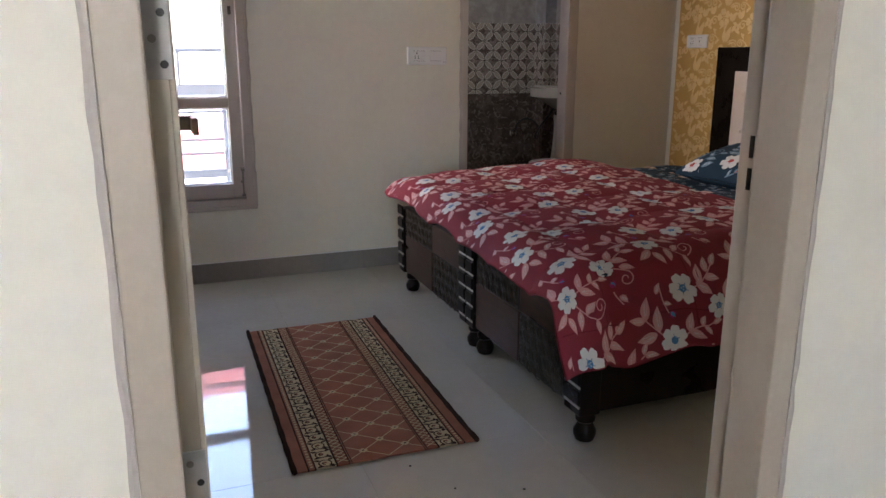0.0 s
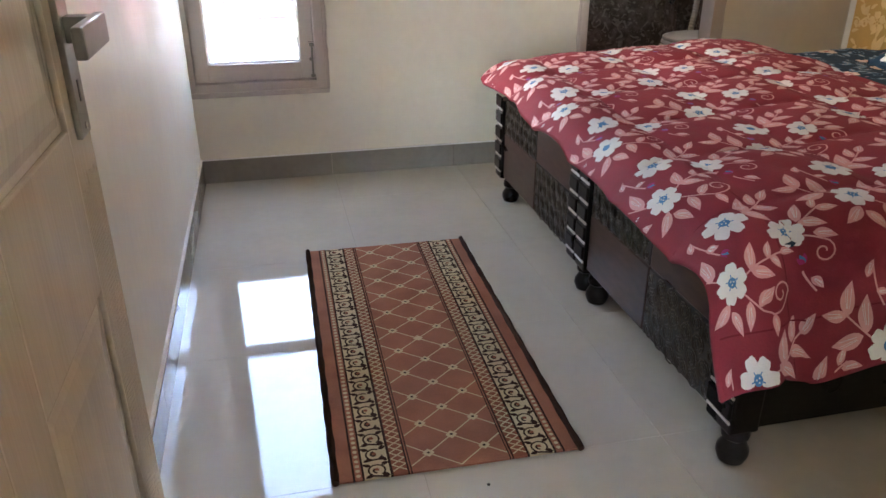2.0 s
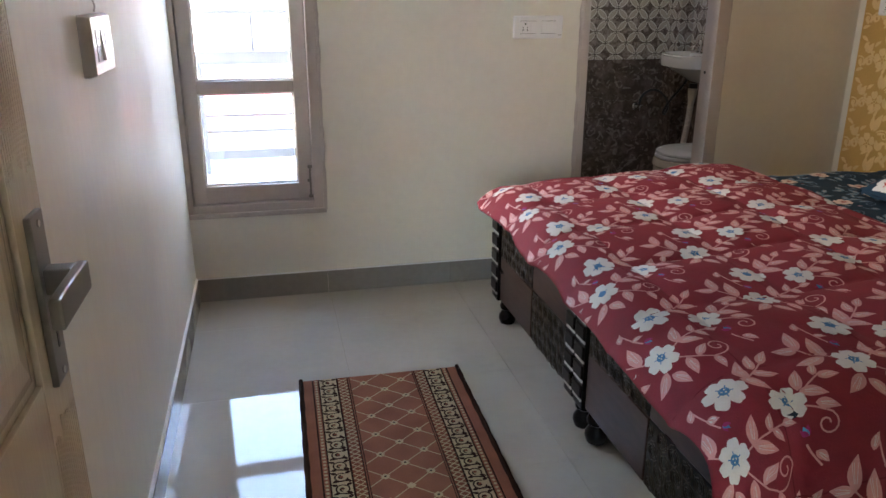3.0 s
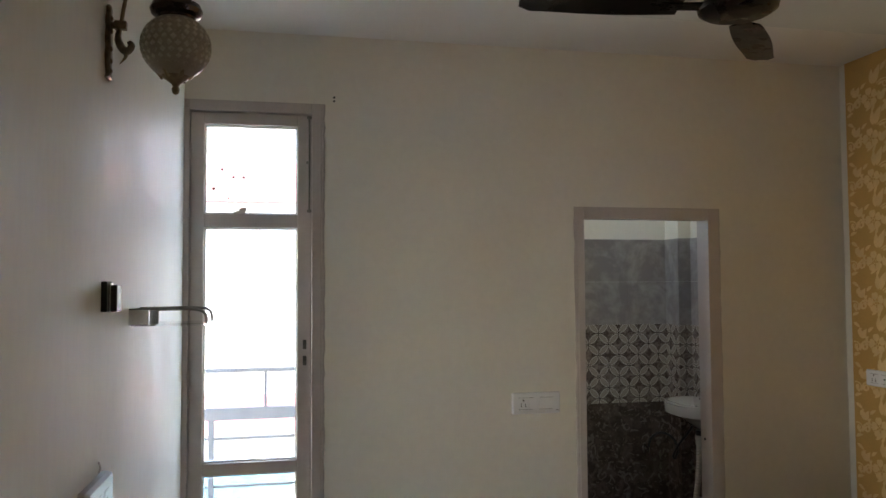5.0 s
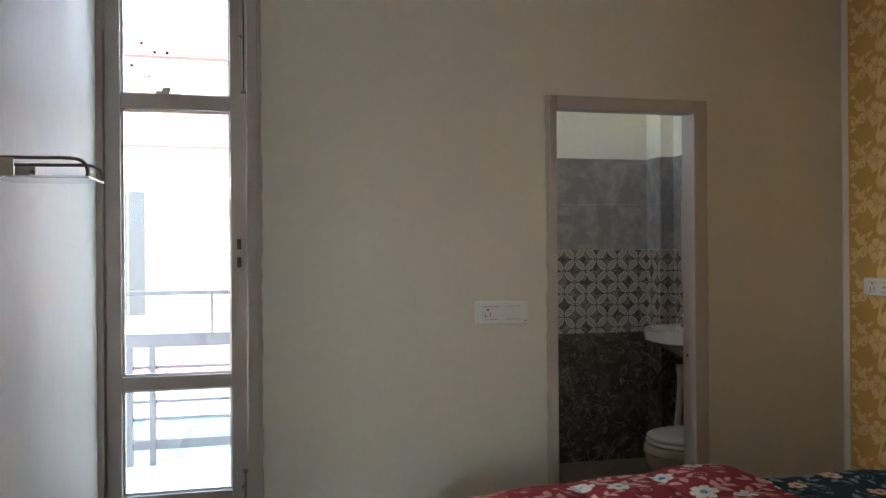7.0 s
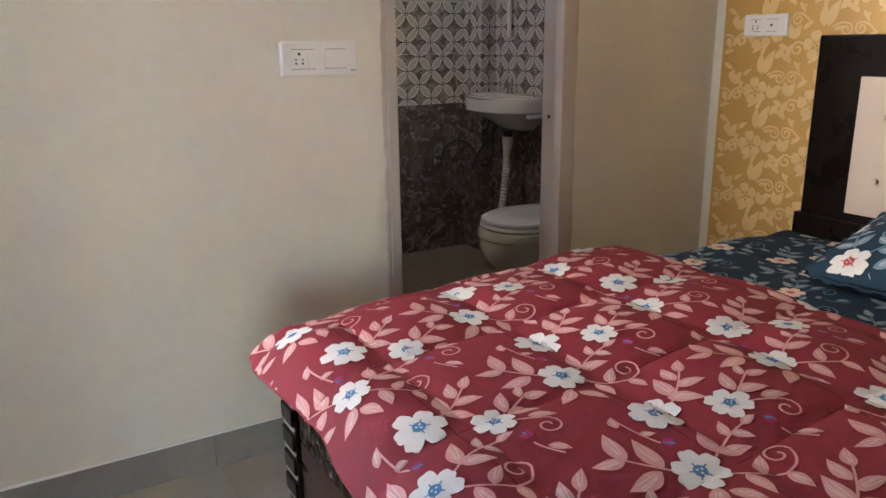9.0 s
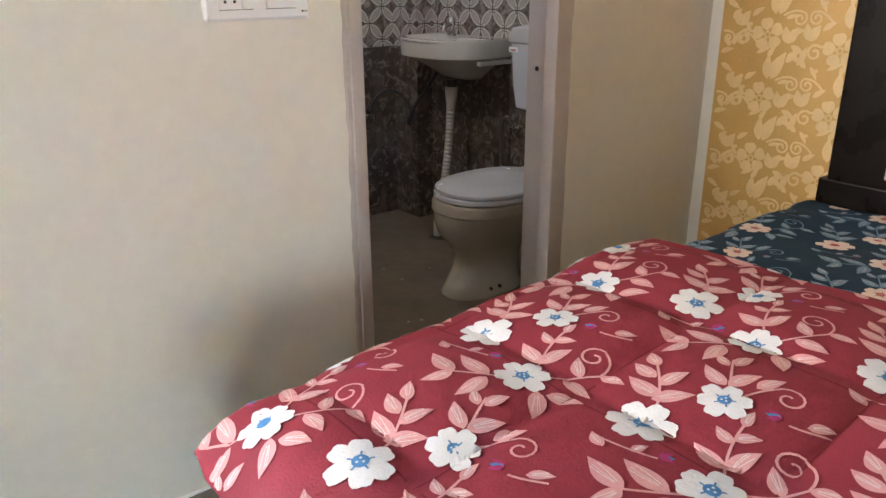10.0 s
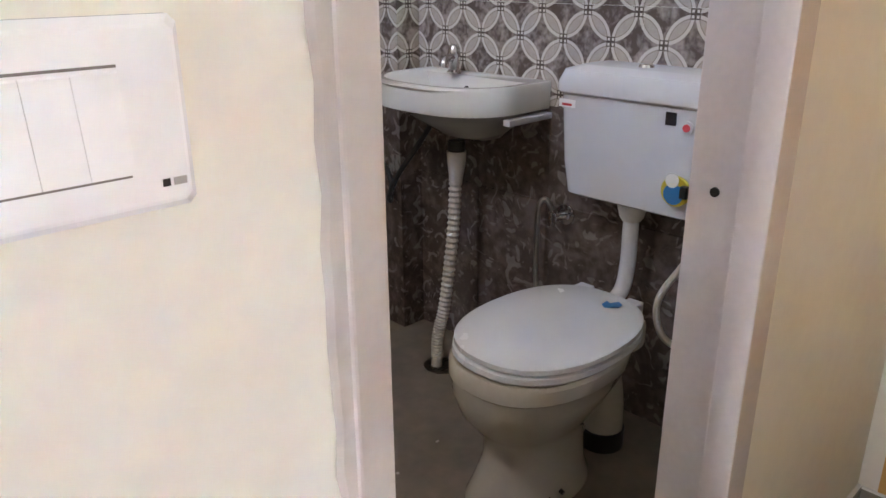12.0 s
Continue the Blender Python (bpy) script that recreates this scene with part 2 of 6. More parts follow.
GLOBE = mat("frosted beaded globe glass", (0.27, 0.23, 0.17), 0.38, rough_spread=0.04, spread=0.15, scale=40, coat=0.3)
GLOBEDOT = mat("pale frosted globe bosses", (0.40, 0.35, 0.265), 0.3, spread=0.3, scale=60)
BLACK = mat("black plastic", (0.012, 0.012, 0.012), 0.35, spread=0.2, scale=30)
FANBROWN = mat("dark brown fan enamel", (0.008, 0.006, 0.005), 0.3, spread=0.2, scale=20, coat=0.0, spec=0.25)
CONCRETE = mat("pale concrete", (0.40, 0.39, 0.365), 0.8, spread=0.1, scale=2, bump=0.2)
# facade colours are darkened in place of a dimmer outdoors
FACADE = mat("facade paint darkened against overexposure", (0.34, 0.335, 0.325), 0.8, spread=0.05, scale=0.8)
PINKPAINT = mat("rose facade band darkened against overexposure", (0.30, 0.095, 0.105), 0.8, spread=0.08, scale=0.8)
RAIL = mat("grey railing enamel", (0.095, 0.087, 0.087), 0.5, spread=0.1, scale=8)
TEAL = mat("plain teal paint", (0.035, 0.11, 0.135), 0.5, spread=0.15, scale=3)
STREET = mat("dusty road", (0.32, 0.30, 0.27), 0.9, spread=0.15, scale=0.5)
DARKGLASS = mat("dark window glass", (0.018, 0.02, 0.024), 0.4, spread=0.15, scale=1)
STICKERRED = mat("red sticker", (0.55, 0.06, 0.07), 0.4, spread=0.05)
STICKERBLUE = mat("blue sticker", (0.03, 0.17, 0.42), 0.4, spread=0.05)
STICKERYELLOW = mat("yellow sticker", (0.62, 0.52, 0.05), 0.4, spread=0.05)


def glass(name):
    m = bpy.data.materials.new(name)
    m.use_nodes = True
    b = m.node_tree.nodes["Principled BSDF"]
    b.inputs["Base Color"].default_value = (0.97, 0.98, 0.98, 1)
    b.inputs["Roughness"].default_value = 0.0
    b.inputs["Transmission Weight"].default_value = 1.0
    b.inputs["IOR"].default_value = 1.45
    return m


GLASS = glass("clear window glass")


# ---- mesh helpers ----
def box(bm, x0, x1, y0, y1, z0, z1, bevel=0.0):
    r = bmesh.ops.create_cube(bm, size=1.0)
    for v in r["verts"]:
        v.co = Vector(((x0 + x1) / 2 + v.co.x * (x1 - x0), (y0 + y1) / 2 + v.co.y * (y1 - y0), (z0 + z1) / 2 + v.co.z * (z1 - z0)))
    if bevel:
        edges = list({e for v in r["verts"] for e in v.link_edges})
        bmesh.ops.bevel(bm, geom=edges, offset=bevel, segments=2, affect="EDGES", profile=0.6)
    return bm


def boxed(x0, x1, y0, y1, z0, z1, bevel=0.0):
    return box(bmesh.new(), x0, x1, y0, y1, z0, z1, bevel)


def rings(bm, loops, close_ends=True):
    """Skin a list of equally long closed loops of points."""
    vs = [[bm.verts.new(p) for p in loop] for loop in loops]
    n = len(vs[0])
    for a, b in zip(vs, vs[1:]):
        for i in range(n):
            bm.faces.new((a[i], a[(i + 1) % n], b[(i + 1) % n], b[i]))
    if close_ends:
        bm.faces.new(list(reversed(vs[0])))
        bm.faces.new(vs[-1])
    return bm


def lathe(profile, segs=24, at=(0, 0, 0), bm=None):
    """Turn (radius, height) pairs about the upright axis through a point."""
    bm = bm or bmesh.new()
    loops = []
    for r, z in profile:
        r = max(r, 0.0004)
        loops.append([Vector((at[0] + r * math.cos(2 * math.pi * i / segs), at[1] + r * math.sin(2 * math.pi * i / segs), at[2] + z)) for i in range(segs)])
    return rings(bm, loops)


def tube(points, r, segs=10, bm=None):
    """A round tube along points; r may be a number or a list of radii."""
    bm = bm or bmesh.new()
    pts = [Vector(p) for p in points]
    radii = r if isinstance(r, list) else [r] * len(pts)
    loops, ref = [], None
    for i, p in enumerate(pts):
        d = (pts[min(i + 1, len(pts) - 1)] - pts[max(i - 1, 0)]).normalized()
        if ref is None:
            ref = d.orthogonal().normalized()
        ref = (ref - d * ref.dot(d)).normalized()
        side = d.cross(ref)
        loops.append([p + radii[i] * (math.cos(2 * math.pi * k / segs) * ref + math.sin(2 * math.pi * k / segs) * side) for k in range(segs)])
    return rings(bm, loops)


def smooth_path(ctrl, steps=8):
    """Catmull-Rom points through the control points."""
    c = [Vector(p) for p in ctrl]
    c = [c[0] * 2 - c[1]] + c + [c[-1] * 2 - c[-2]]
    out = []
    for i in range(1, len(c) - 2):
        for k in range(steps):
            t = k / steps
            a, b, d, e = c[i - 1], c[i], c[i + 1], c[i + 2]
            out.append(0.5 * ((2 * b) + (d - a) * t + (2 * a - 5 * b + 4 * d - e) * t * t + (3 * b - a - 3 * d + e) * t ** 3))
    out.append(c[-2])
    return out


def finish(name, bm, material, smooth=False, upward=False):
    bmesh.ops.recalc_face_normals(bm, faces=bm.faces)
    if upward:
        bm.normal_update()
        if sum(f.normal.z * f.calc_area() for f in bm.faces) < 0:
            bmesh.ops.reverse_faces(bm, faces=bm.faces)
    me = bpy.data.meshes.new(name)
    bm.to_mesh(me)
    bm.free()
    for m in material if isinstance(material, (list, tuple)) else [material]:
        me.materials.append(m)
    if smooth:
        for p in me.polygons:
            p.use_smooth = True
        me.set_sharp_from_angle(angle=radians(38))
    return me


def part(name, bm, material, parent, label="", smooth=False, upward=False):
    ob = new(name, finish(name, bm, material, smooth, upward))
    ob.parent = parent
    if label:
        ob["label"] = label
    return ob


def thing(name, label, category, at=(0, 0, 0), group="", kind=""):
    ob = new(name)
    ob.empty_display_size = 0.05
    ob.matrix_world = Matrix.Translation(at)
    return tagged(ob, label, category, group, kind)


def single(name, bm, material, label, category, kind="", smooth=False, group=""):
    return tagged(new(name, finish(name, bm, material, smooth)), label, category, group, kind)


# ---- flat printed motifs: outlines in two dimensions, laid on a surface ----
def leaf_shape(x, y, ang, length, width, n=7):
    pts = []
    for s in (1, -1):
        rng = range(n) if s == 1 else range(n - 1, -1, -1)
        for i in rng:
            t = i / (n - 1)
            w = width * 0.5 * math.sin(math.pi * t ** 0.75) * s
            if s == -1 and i in (0, n - 1):
                continue
            pts.append((t * length, w + 0.12 * width * math.sin(math.pi * t)))
    c, q = math.cos(ang), math.sin(ang)
    return [(x + c * a - q * b, y + q * a + c * b) for a, b in pts]


def petal_shape(x, y, ang, length, width, n=13):
    pts = []
    for i in range(n):
        t = i / (n - 1)
        th = math.pi * (t - 0.5) * 1.5
        notch = 1 - 0.14 * math.exp(-((t - 0.5) / 0.12) ** 2)
        pts.append((length * (0.55 + 0.45 * math.cos(th)) * notch, width * 0.5 * math.sin(th)))
    pts.append((0.0, -0.001))
    pts.append((0.0, 0.001))
    c, q = math.cos(ang), math.sin(ang)
    return [(x + c * a - q * b, y + q * a + c * b) for a, b in pts]


def disc_shape(x, y, r, n=10):
    return [(x + r * math.cos(2 * math.pi * i / n), y + r * math.sin(2 * math.pi * i / n)) for i in range(n)]


def swirl_points(x, y, ang, r, turns=1.4, n=16):
    out = []
    for i in range(n):
        t = i / (n - 1)
        th = ang + turns * 2 * math.pi * t
        rr = r * (1 - 0.8 * t)
        out.append((x + rr * math.cos(th), y + rr * math.sin(th)))
    return out


LAYER = [0]


def next_lift(lift):
    """A hair more height for each shape laid, so that no two lie in one plane."""
    LAYER[0] = (LAYER[0] + 1) % 29
    return lift + LAYER[0] * 0.00003


def lay_fill(bm, poly, surf, lift, slot=0, mid=True):
    """Fill a star-shaped outline with a fan of two rings that follows the surface."""
    cx = sum(p[0] for p in poly) / len(poly)
    cy = sum(p[1] for p in poly) / len(poly)
    n = len(poly)
    lift = next_lift(lift)
    c = bm.verts.new(surf(cx, cy, lift))
    rim = [bm.verts.new(surf(p[0], p[1], lift)) for p in poly]
    if mid:
        ring = [bm.verts.new(surf((p[0] + cx) / 2, (p[1] + cy) / 2, lift)) for p in poly]
        for i in range(n):
            bm.faces.new((ring[i], rim[i], rim[(i + 1) % n], ring[(i + 1) % n])).material_index = slot
    else:
        ring = rim
    for i in range(n):
        bm.faces.new((c, ring[i], ring[(i + 1) % n])).material_index = slot


def lay_line(bm, pts, width, surf, lift, slot=0):
    rows = []
    n = len(pts)
    lift = next_lift(lift)
    for i, p in enumerate(pts):
        a, b = pts[max(i - 1, 0)], pts[min(i + 1, n - 1)]
        dx, dy = b[0] - a[0], b[1] - a[1]
        d = math.hypot(dx, dy) or 1.0
        w = width / 2
        rows.append((bm.verts.new(surf(p[0] - dy / d * w, p[1] + dx / d * w, lift)), bm.verts.new(surf(p[0] + dy / d * w, p[1] - dx / d * w, lift))))
    for (a, b), (c, d) in zip(rows, rows[1:]):
        bm.faces.new((a, b, d, c)).material_index = slot


def curve2(p0, p1, p2, n=8):
    return [((1 - t) ** 2 * p0[0] + 2 * t * (1 - t) * p1[0] + t * t * p2[0], (1 - t) ** 2 * p0[1] + 2 * t * (1 - t) * p1[1] + t * t * p2[1]) for t in (i / (n - 1) for i in range(n))]


# ---- structure ----
LEFT, RIGHT, BACK, ENTRY0, ENTRY1, CEIL = -0.105, 3.12, 4.185, 0.82, 0.925, 2.85
BATH_BACK, BATH_FLOOR, BATH_LEFT = 5.88, 0.03, 1.25
WIN = (-0.105, 0.478, 0.41, 2.54)
BATHDOOR = (1.675, 2.41, 0.0, 2.10)
ENTRYDOOR = (-0.057, 0.768, 0.0, 2.13)


def wall_with_holes(name, axis, a0, a1, t0, t1, z0, z1, holes, material, label):
    """An upright wall along x or y, cut into blocks round its openings (a0, a1, z0, z1)."""
    bm = bmesh.new()
    cuts_a = sorted({a0, a1, *[h[0] for h in holes], *[h[1] for h in holes]})
    cuts_z = sorted({z0, z1, *[h[2] for h in holes], *[h[3] for h in holes]})
    for a, b in zip(cuts_a, cuts_a[1:]):
        for c, d in zip(cuts_z, cuts_z[1:]):
            m, n = (a + b) / 2, (c + d) / 2
            if any(h[0] < m < h[1] and h[2] < n < h[3] for h in holes):
                continue
            if axis == "x":
                box(bm, a, b, t0, t1, c, d)
            else:
                box(bm, t0, t1, a, b, c, d)
    bmesh.ops.remove_doubles(bm, verts=bm.verts, dist=0.0001)
    return single(name, bm, material, label, "wall", "structure")


wall_north = wall_with_holes("wall_north", "x", -0.225, 3.24, BACK, 4.30, -0.1, 3.0, [WIN, BATHDOOR], PAINT, "cream painted wall with a tall window and the bathroom doorway")
wall_west = wall_with_holes("wall_west", "y", ENTRY1, 4.185, -0.225, LEFT, -0.1, 3.0, [], GLOSSPAINT, "glossy cream painted side wall beside the window, tinted for sky light")
wall_east = wall_with_holes("wall_east", "y", ENTRY1, 4.185, RIGHT, 3.24, -0.1, 3.0, [], PAINT, "cream painted wall behind the headboard")
wall_south = wall_with_holes("wall_south", "x", -1.42, 3.24, ENTRY0, ENTRY1, -0.1, 3.0, [ENTRYDOOR], PAINT, "cream painted wall with the entry doorway")
single("ceiling", boxed(-0.225, 3.24, ENTRY1, 4.30, CEIL, 3.0), CEILING, "white painted flat ceiling", "ceiling", "structure")

# unseen corridor shell outside the room; an opening is added to let daylight in
wall_with_holes("wall_corridor_west", "y", -2.0, ENTRY0, -1.42, -1.3, -0.1, 3.0, [], PAINT, "plain cream corridor wall")
wall_with_holes("wall_corridor_south", "x", -1.3, 2.3, -2.0, -1.88, -0.1, 3.0, [(-0.78, -0.30, 0.40, 2.30)], PAINT, "unseen plain corridor wall with an opening added for light")
wall_with_holes("wall_corridor_east", "y", -1.88, ENTRY0, 2.18, 2.3, -0.1, 3.0, [], PAINT, "plain cream corridor wall")
single("ceiling_corridor", boxed(-1.3, 2.18, -1.88, ENTRY0, CEIL, 3.0), CEILING, "plain white corridor ceiling", "ceiling", "structure")

# unseen slab, added only to block the sun from the corridor opening
single("porch_roof", boxed(-1.8, 2.6, -5.4, -2.0, 2.85, 3.0), CONCRETE, "unseen slab added to keep the sun off the corridor opening", "roof", "structure")

# bathroom shell
# unseen wall; its opening is added to let light into the bathroom
wall_with_holes("bath_wall_west", "y", 4.30, BATH_BACK, 1.13, BATH_LEFT, -0.1, 3.0, [(4.9, 5.4, 2.3, 2.6)], PAINT, "unseen cream bathroom wall with an opening added for light")
bath_north = wall_with_holes("bath_wall_north", "x", 1.13, 3.24, BATH_BACK, 6.0, -0.1, 3.0, [], PAINT, "bathroom end wall, tiled below cream paint")
bath_east = wall_with_holes("bath_wall_east", "y", 4.30, BATH_BACK, RIGHT, 3.24, -0.1, 3.0, [], PAINT, "bathroom wall behind the toilet, tiled below cream paint")
pilaster = single("bath_pilaster", boxed(3.025, RIGHT, 5.69, BATH_BACK, BATH_FLOOR, CEIL), PAINT, "slim tiled corner pilaster in the bathroom", "pilaster", "structure")
single("ceiling_bath", boxed(1.13, 3.24, 4.30, 6.0, CEIL, 3.0), CEILING, "white painted bathroom ceiling", "ceiling", "structure")
single("bath_floor", boxed(BATH_LEFT, RIGHT, 4.24, BATH_BACK, -0.1, BATH_FLOOR), BATHFLOOR, "stained brown cement-look bathroom floor", "floor", "structure")
floor = single("floor", boxed(-1.3, RIGHT, -1.88, 4.24, -0.1, -0.002), GROUT, "polished pale grey vitrified tile floor", "floor", "structure")

# dropped ceiling panel
panel = thing("ceiling_panel", "white dropped gypsum ceiling panel with a raised edge", "ceiling panel", (2.0, 2.5, 2.79), kind="structure")
# underside greyed and strip whitened in colour to suggest light from the window
part("board", boxed(1.235 - 2.0, 2.95 - 2.0, 1.2 - 2.5, 3.55 - 2.5, 0.0, 0.06), BOARD, panel, "gypsum board greyed to look shaded underneath")
part("edge_strip", boxed(1.205 - 2.0, 1.235 - 2.0, 1.2 - 2.5, 3.56 - 2.5, -0.012, 0.06, 0.003), GYPSUM, panel, "white edge strip kept whiter to look window-lit")

# ---- window ----
WX0, WX1, WZ0, WZ1 = WIN
win = thing("window_1", "tall narrow casement window with mauve grey frame and three panes", "window", (0.19, BACK, WZ0), kind="structure")


def wpart(name, b, material, label="", parent=None, smooth=False):
    ob = part(name, b, material, parent or win, label, smooth)
    ob.matrix_parent_inverse = Matrix.Translation((-0.19, -BACK, -WZ0))
    return ob


fr = bmesh.new()
box(fr, WX0, -0.083, 4.181, 4.275, WZ0, WZ1, 0.003)
box(fr, 0.436, WX1, 4.181, 4.275, WZ0, WZ1, 0.003)
box(fr, -0.083, 0.436, 4.181, 4.275, 2.495, WZ1, 0.003)
box(fr, -0.083, 0.436, 4.181, 4.275, WZ0, 0.445, 0.003)
box(fr, -0.083, -0.070, 4.247, 4.272, 0.445, 2.495)
box(fr, 0.423, 0.436, 4.247, 4.272, 0.445, 2.495)
box(fr, -0.070, 0.423, 4.247, 4.272, 2.482, 2.495)
box(fr, -0.070, 0.423, 4.247, 4.272, 0.445, 0.458)
wpart("window_frame", fr, MAUVE)
sash = bmesh.new()
box(sash, -0.080, -0.024, 4.205, 4.245, 0.449, 2.491, 0.003)
box(sash, 0.374, 0.433, 4.205, 4.245, 0.449, 2.491, 0.003)
for z0, z1 in ((0.449, 0.524), (0.925, 0.975), (1.99, 2.046), (2.44, 2.491)):
    box(sash, -0.024, 0.374, 4.205, 4.245, z0, z1, 0.003)
wpart("sash", sash, MAUVE, "mauve grey casement sash")
PANES = ((0.524, 0.925), (0.975, 1.99), (2.046, 2.44))
for z0, z1 in PANES:
    bead = bmesh.new()
    box(bead, -0.024, -0.016, 4.225, 4.240, z0, z1)
    box(bead, 0.366, 0.374, 4.225, 4.240, z0, z1)
    box(bead, -0.016, 0.366, 4.225, 4.240, z0, z0 + 0.008)
    box(bead, -0.016, 0.366, 4.225, 4.240, z1 - 0.010, z1)
    wpart("glazing_bead", bead, GYPSUM, "pale glazing bead")
    pane = wpart("pane", boxed(-0.022, 0.372, 4.230, 4.234, z0 + 0.002, z1 - 0.002), GLASS, "clear dusty glass pane")
    pane.visible_shadow = False
trim = bmesh.new()
box(trim, WX0 + 0.001, WX1 + 0.012, 4.172, 4.185, WZ0 - 0.022, WZ0, 0.004)
wpart("window_sill", trim, PLASTER, "thin rough plaster sill")


def tower_bolt(z0, z1, x=0.424, base=DARKSTEEL):
    b = wpart("tower_bolt", boxed(x - 0.012, x + 0.012, 4.196, 4.205, z0, z1, 0.001), base, "metal tower bolt")
    rod = tube([(x, 4.193, z0 + 0.005), (x, 4.193, z1 - 0.005)], 0.0045, 8)
    box(rod, x - 0.013, x - 0.004, 4.183, 4.193, (z0 + z1) / 2, (z0 + z1) / 2 + 0.012, 0.001)
    for z in (z0 + 0.012, z1 - 0.012):
        box(rod, x - 0.010, x + 0.010, 4.186, 4.199, z - 0.006, z + 0.006, 0.002)
    p = wpart("bolt_rod", rod, STEEL, "", b, True)
    p.matrix_parent_inverse = Matrix()
    return b


tower_bolt(0.452, 0.61, 0.424, MAUVE)
tower_bolt(2.05, 2.49, 0.424, MAUVE)
latch = boxed(0.398, 0.414, 4.192, 4.205, 1.455, 1.495, 0.002)
box(latch, 0.398, 0.414, 4.180, 4.205, 1.385, 1.425, 0.003)
wpart("pull_handle", latch, DARKSTEEL, "small metal pull handle")
for z in (0.72, 1.30, 2.28):
    wpart("hinge", boxed(-0.087, -0.076, 4.197, 4.206, z, z + 0.075, 0.002), MAUVE)
chip = boxed(0.10, 0.15, 4.212, 4.222, 2.047, 2.062, 0.002)
box(chip, 0.125, 0.155, 4.210, 4.220, 2.058, 2.075, 0.002)
wpart("chip", chip, PLASTER, "broken chip of dried putty")


rnd = random.Random(5)
for k in range(9):
    x, z = 0.06 + rnd.uniform(-0.05, 0.09), 2.10 + rnd.uniform(-0.03, 0.16)
    r = rnd.uniform(0.003, 0.008)
    wpart("dirt_spot", tube([(x, 4.2295, z), (x, 4.2285, z)], [r, r * 0.7], 7), BLACK, "dark speck stuck to the glass")


# ---- door frames ----
def door_frame(name, label, x0, x1, y0, y1, zt, wl, wr, wt, stop_y, step, z0=0.0):
    """Two jambs and a head; the back part of each, behind stop_y, is cut back for the leaf."""
    f = thing(name, label, "door frame", ((x0 + x1) / 2, y0, z0), kind="structure")
    inv = Matrix.Translation((-(x0 + x1) / 2, -y0, -z0))
    lj = box(boxed(x0, x0 + wl, y0, stop_y, z0, zt, 0.003), x0, x0 + wl - step, stop_y, y1, z0, zt, 0.002)
    rj = box(boxed(x1 - wr, x1, y0, stop_y, z0, zt, 0.003), x1 - wr + step, x1, stop_y, y1, z0, zt, 0.002)
    hd = box(boxed(x0 + wl, x1 - wr, y0, stop_y, zt - wt, zt, 0.003), x0 + wl - step, x1 - wr + step, stop_y, y1, zt - wt + step, zt - 0.001, 0.002)
    for n, b in (("jamb", lj), ("jamb", rj), ("head", hd)):
        part(n, b, BEIGEJAMB if name == "door_frame_1" else MAUVE, f).matrix_parent_inverse = inv
    return f, inv


bath_frame, inv_b = door_frame("door_frame_2", "mauve grey wooden bathroom door frame with ragged plaster edge", 1.675, 2.41, 4.178, 4.302, 2.10, 0.034, 0.058, 0.058, 4.225, 0.012)
hole = tube([(2.3615, 4.262, 0.962), (2.367, 4.262, 0.962)], 0.007, 12)
part("bolt_hole", hole, BLACK, bath_frame, "dark drilled bolt hole").matrix_parent_inverse = inv_b
entry_frame, inv_e = door_frame("door_frame_1", "beige grey wooden entry door frame", -0.057, 0.768, 0.816, 0.929, 2.13, 0.041, 0.038, 0.05, 0.888, 0.012)
for z in (1.008, 1.052):
    part("strike_slot", boxed(0.7405, 0.7435, 0.902, 0.909, z, z + 0.030), BLACK, entry_frame, "dark lock strike slot").matrix_parent_inverse = inv_e


def ragged_edge(name, x, y, z0, z1, width, side, seed):
    """A thin uneven strip of plaster where the wall meets a frame."""
    rnd = random.Random(seed)
    bm = bmesh.new()
    n = int((z1 - z0) / 0.035)
    a = []
    for i in range(n + 1):
        z = z0 + (z1 - z0) * i / n
        w = width * (0.55 + 0.45 * rnd.random())
        a.append([Vector((x, y + 0.0022, z)), Vector((x + side * w * 0.8, y + 0.0024, z)), Vector((x + side * (w + 0.003), y + 0.0048, z)), Vector((x, y + 0.0058, z))])
    return single(name, rings(bm, a), PLASTER, "ragged strip of bare plaster at the door frame", "plaster edge", "structure")


ragged_edge("trim", 1.6755, 4.1795, 0.0, 2.10, 0.016, -1, 3)
ragged_edge("trim", 2.4095, 4.1795, 0.0, 2.10, 0.010, 1, 4)
ragged_edge("trim", 0.4785, 4.1795, 0.40, 2.54, 0.014, 1, 5)
ragged_edge("trim", -0.0575, 0.8135, 0.0, 2.13, 0.007, -1, 6)
ragged_edge("trim", 0.7685, 0.8135, 0.0, 2.13, 0.010, 1, 7)


# ---- entry door leaf ----
DOOR_L, DOOR_T, DOOR_H = 0.765, 0.033, 2.085
door = thing("door_1", "open beige panelled wooden door with embossed grain", "door", (0.012, 0.931, 0.012), kind="structure")
door.matrix_world = pose(0.012, 0.931, 0.012, 0, 0, 89.2)
leafm = boxed(0, DOOR_L, 0.007, DOOR_T - 0.007, 0, DOOR_H)
STILES = ((0.0, 0.108), (0.338, 0.428), (0.675, DOOR_L))
RAILS = ((0.0, 0.19), (0.765, 0.952), (1.56, 1.66), (1.95, DOOR_H))
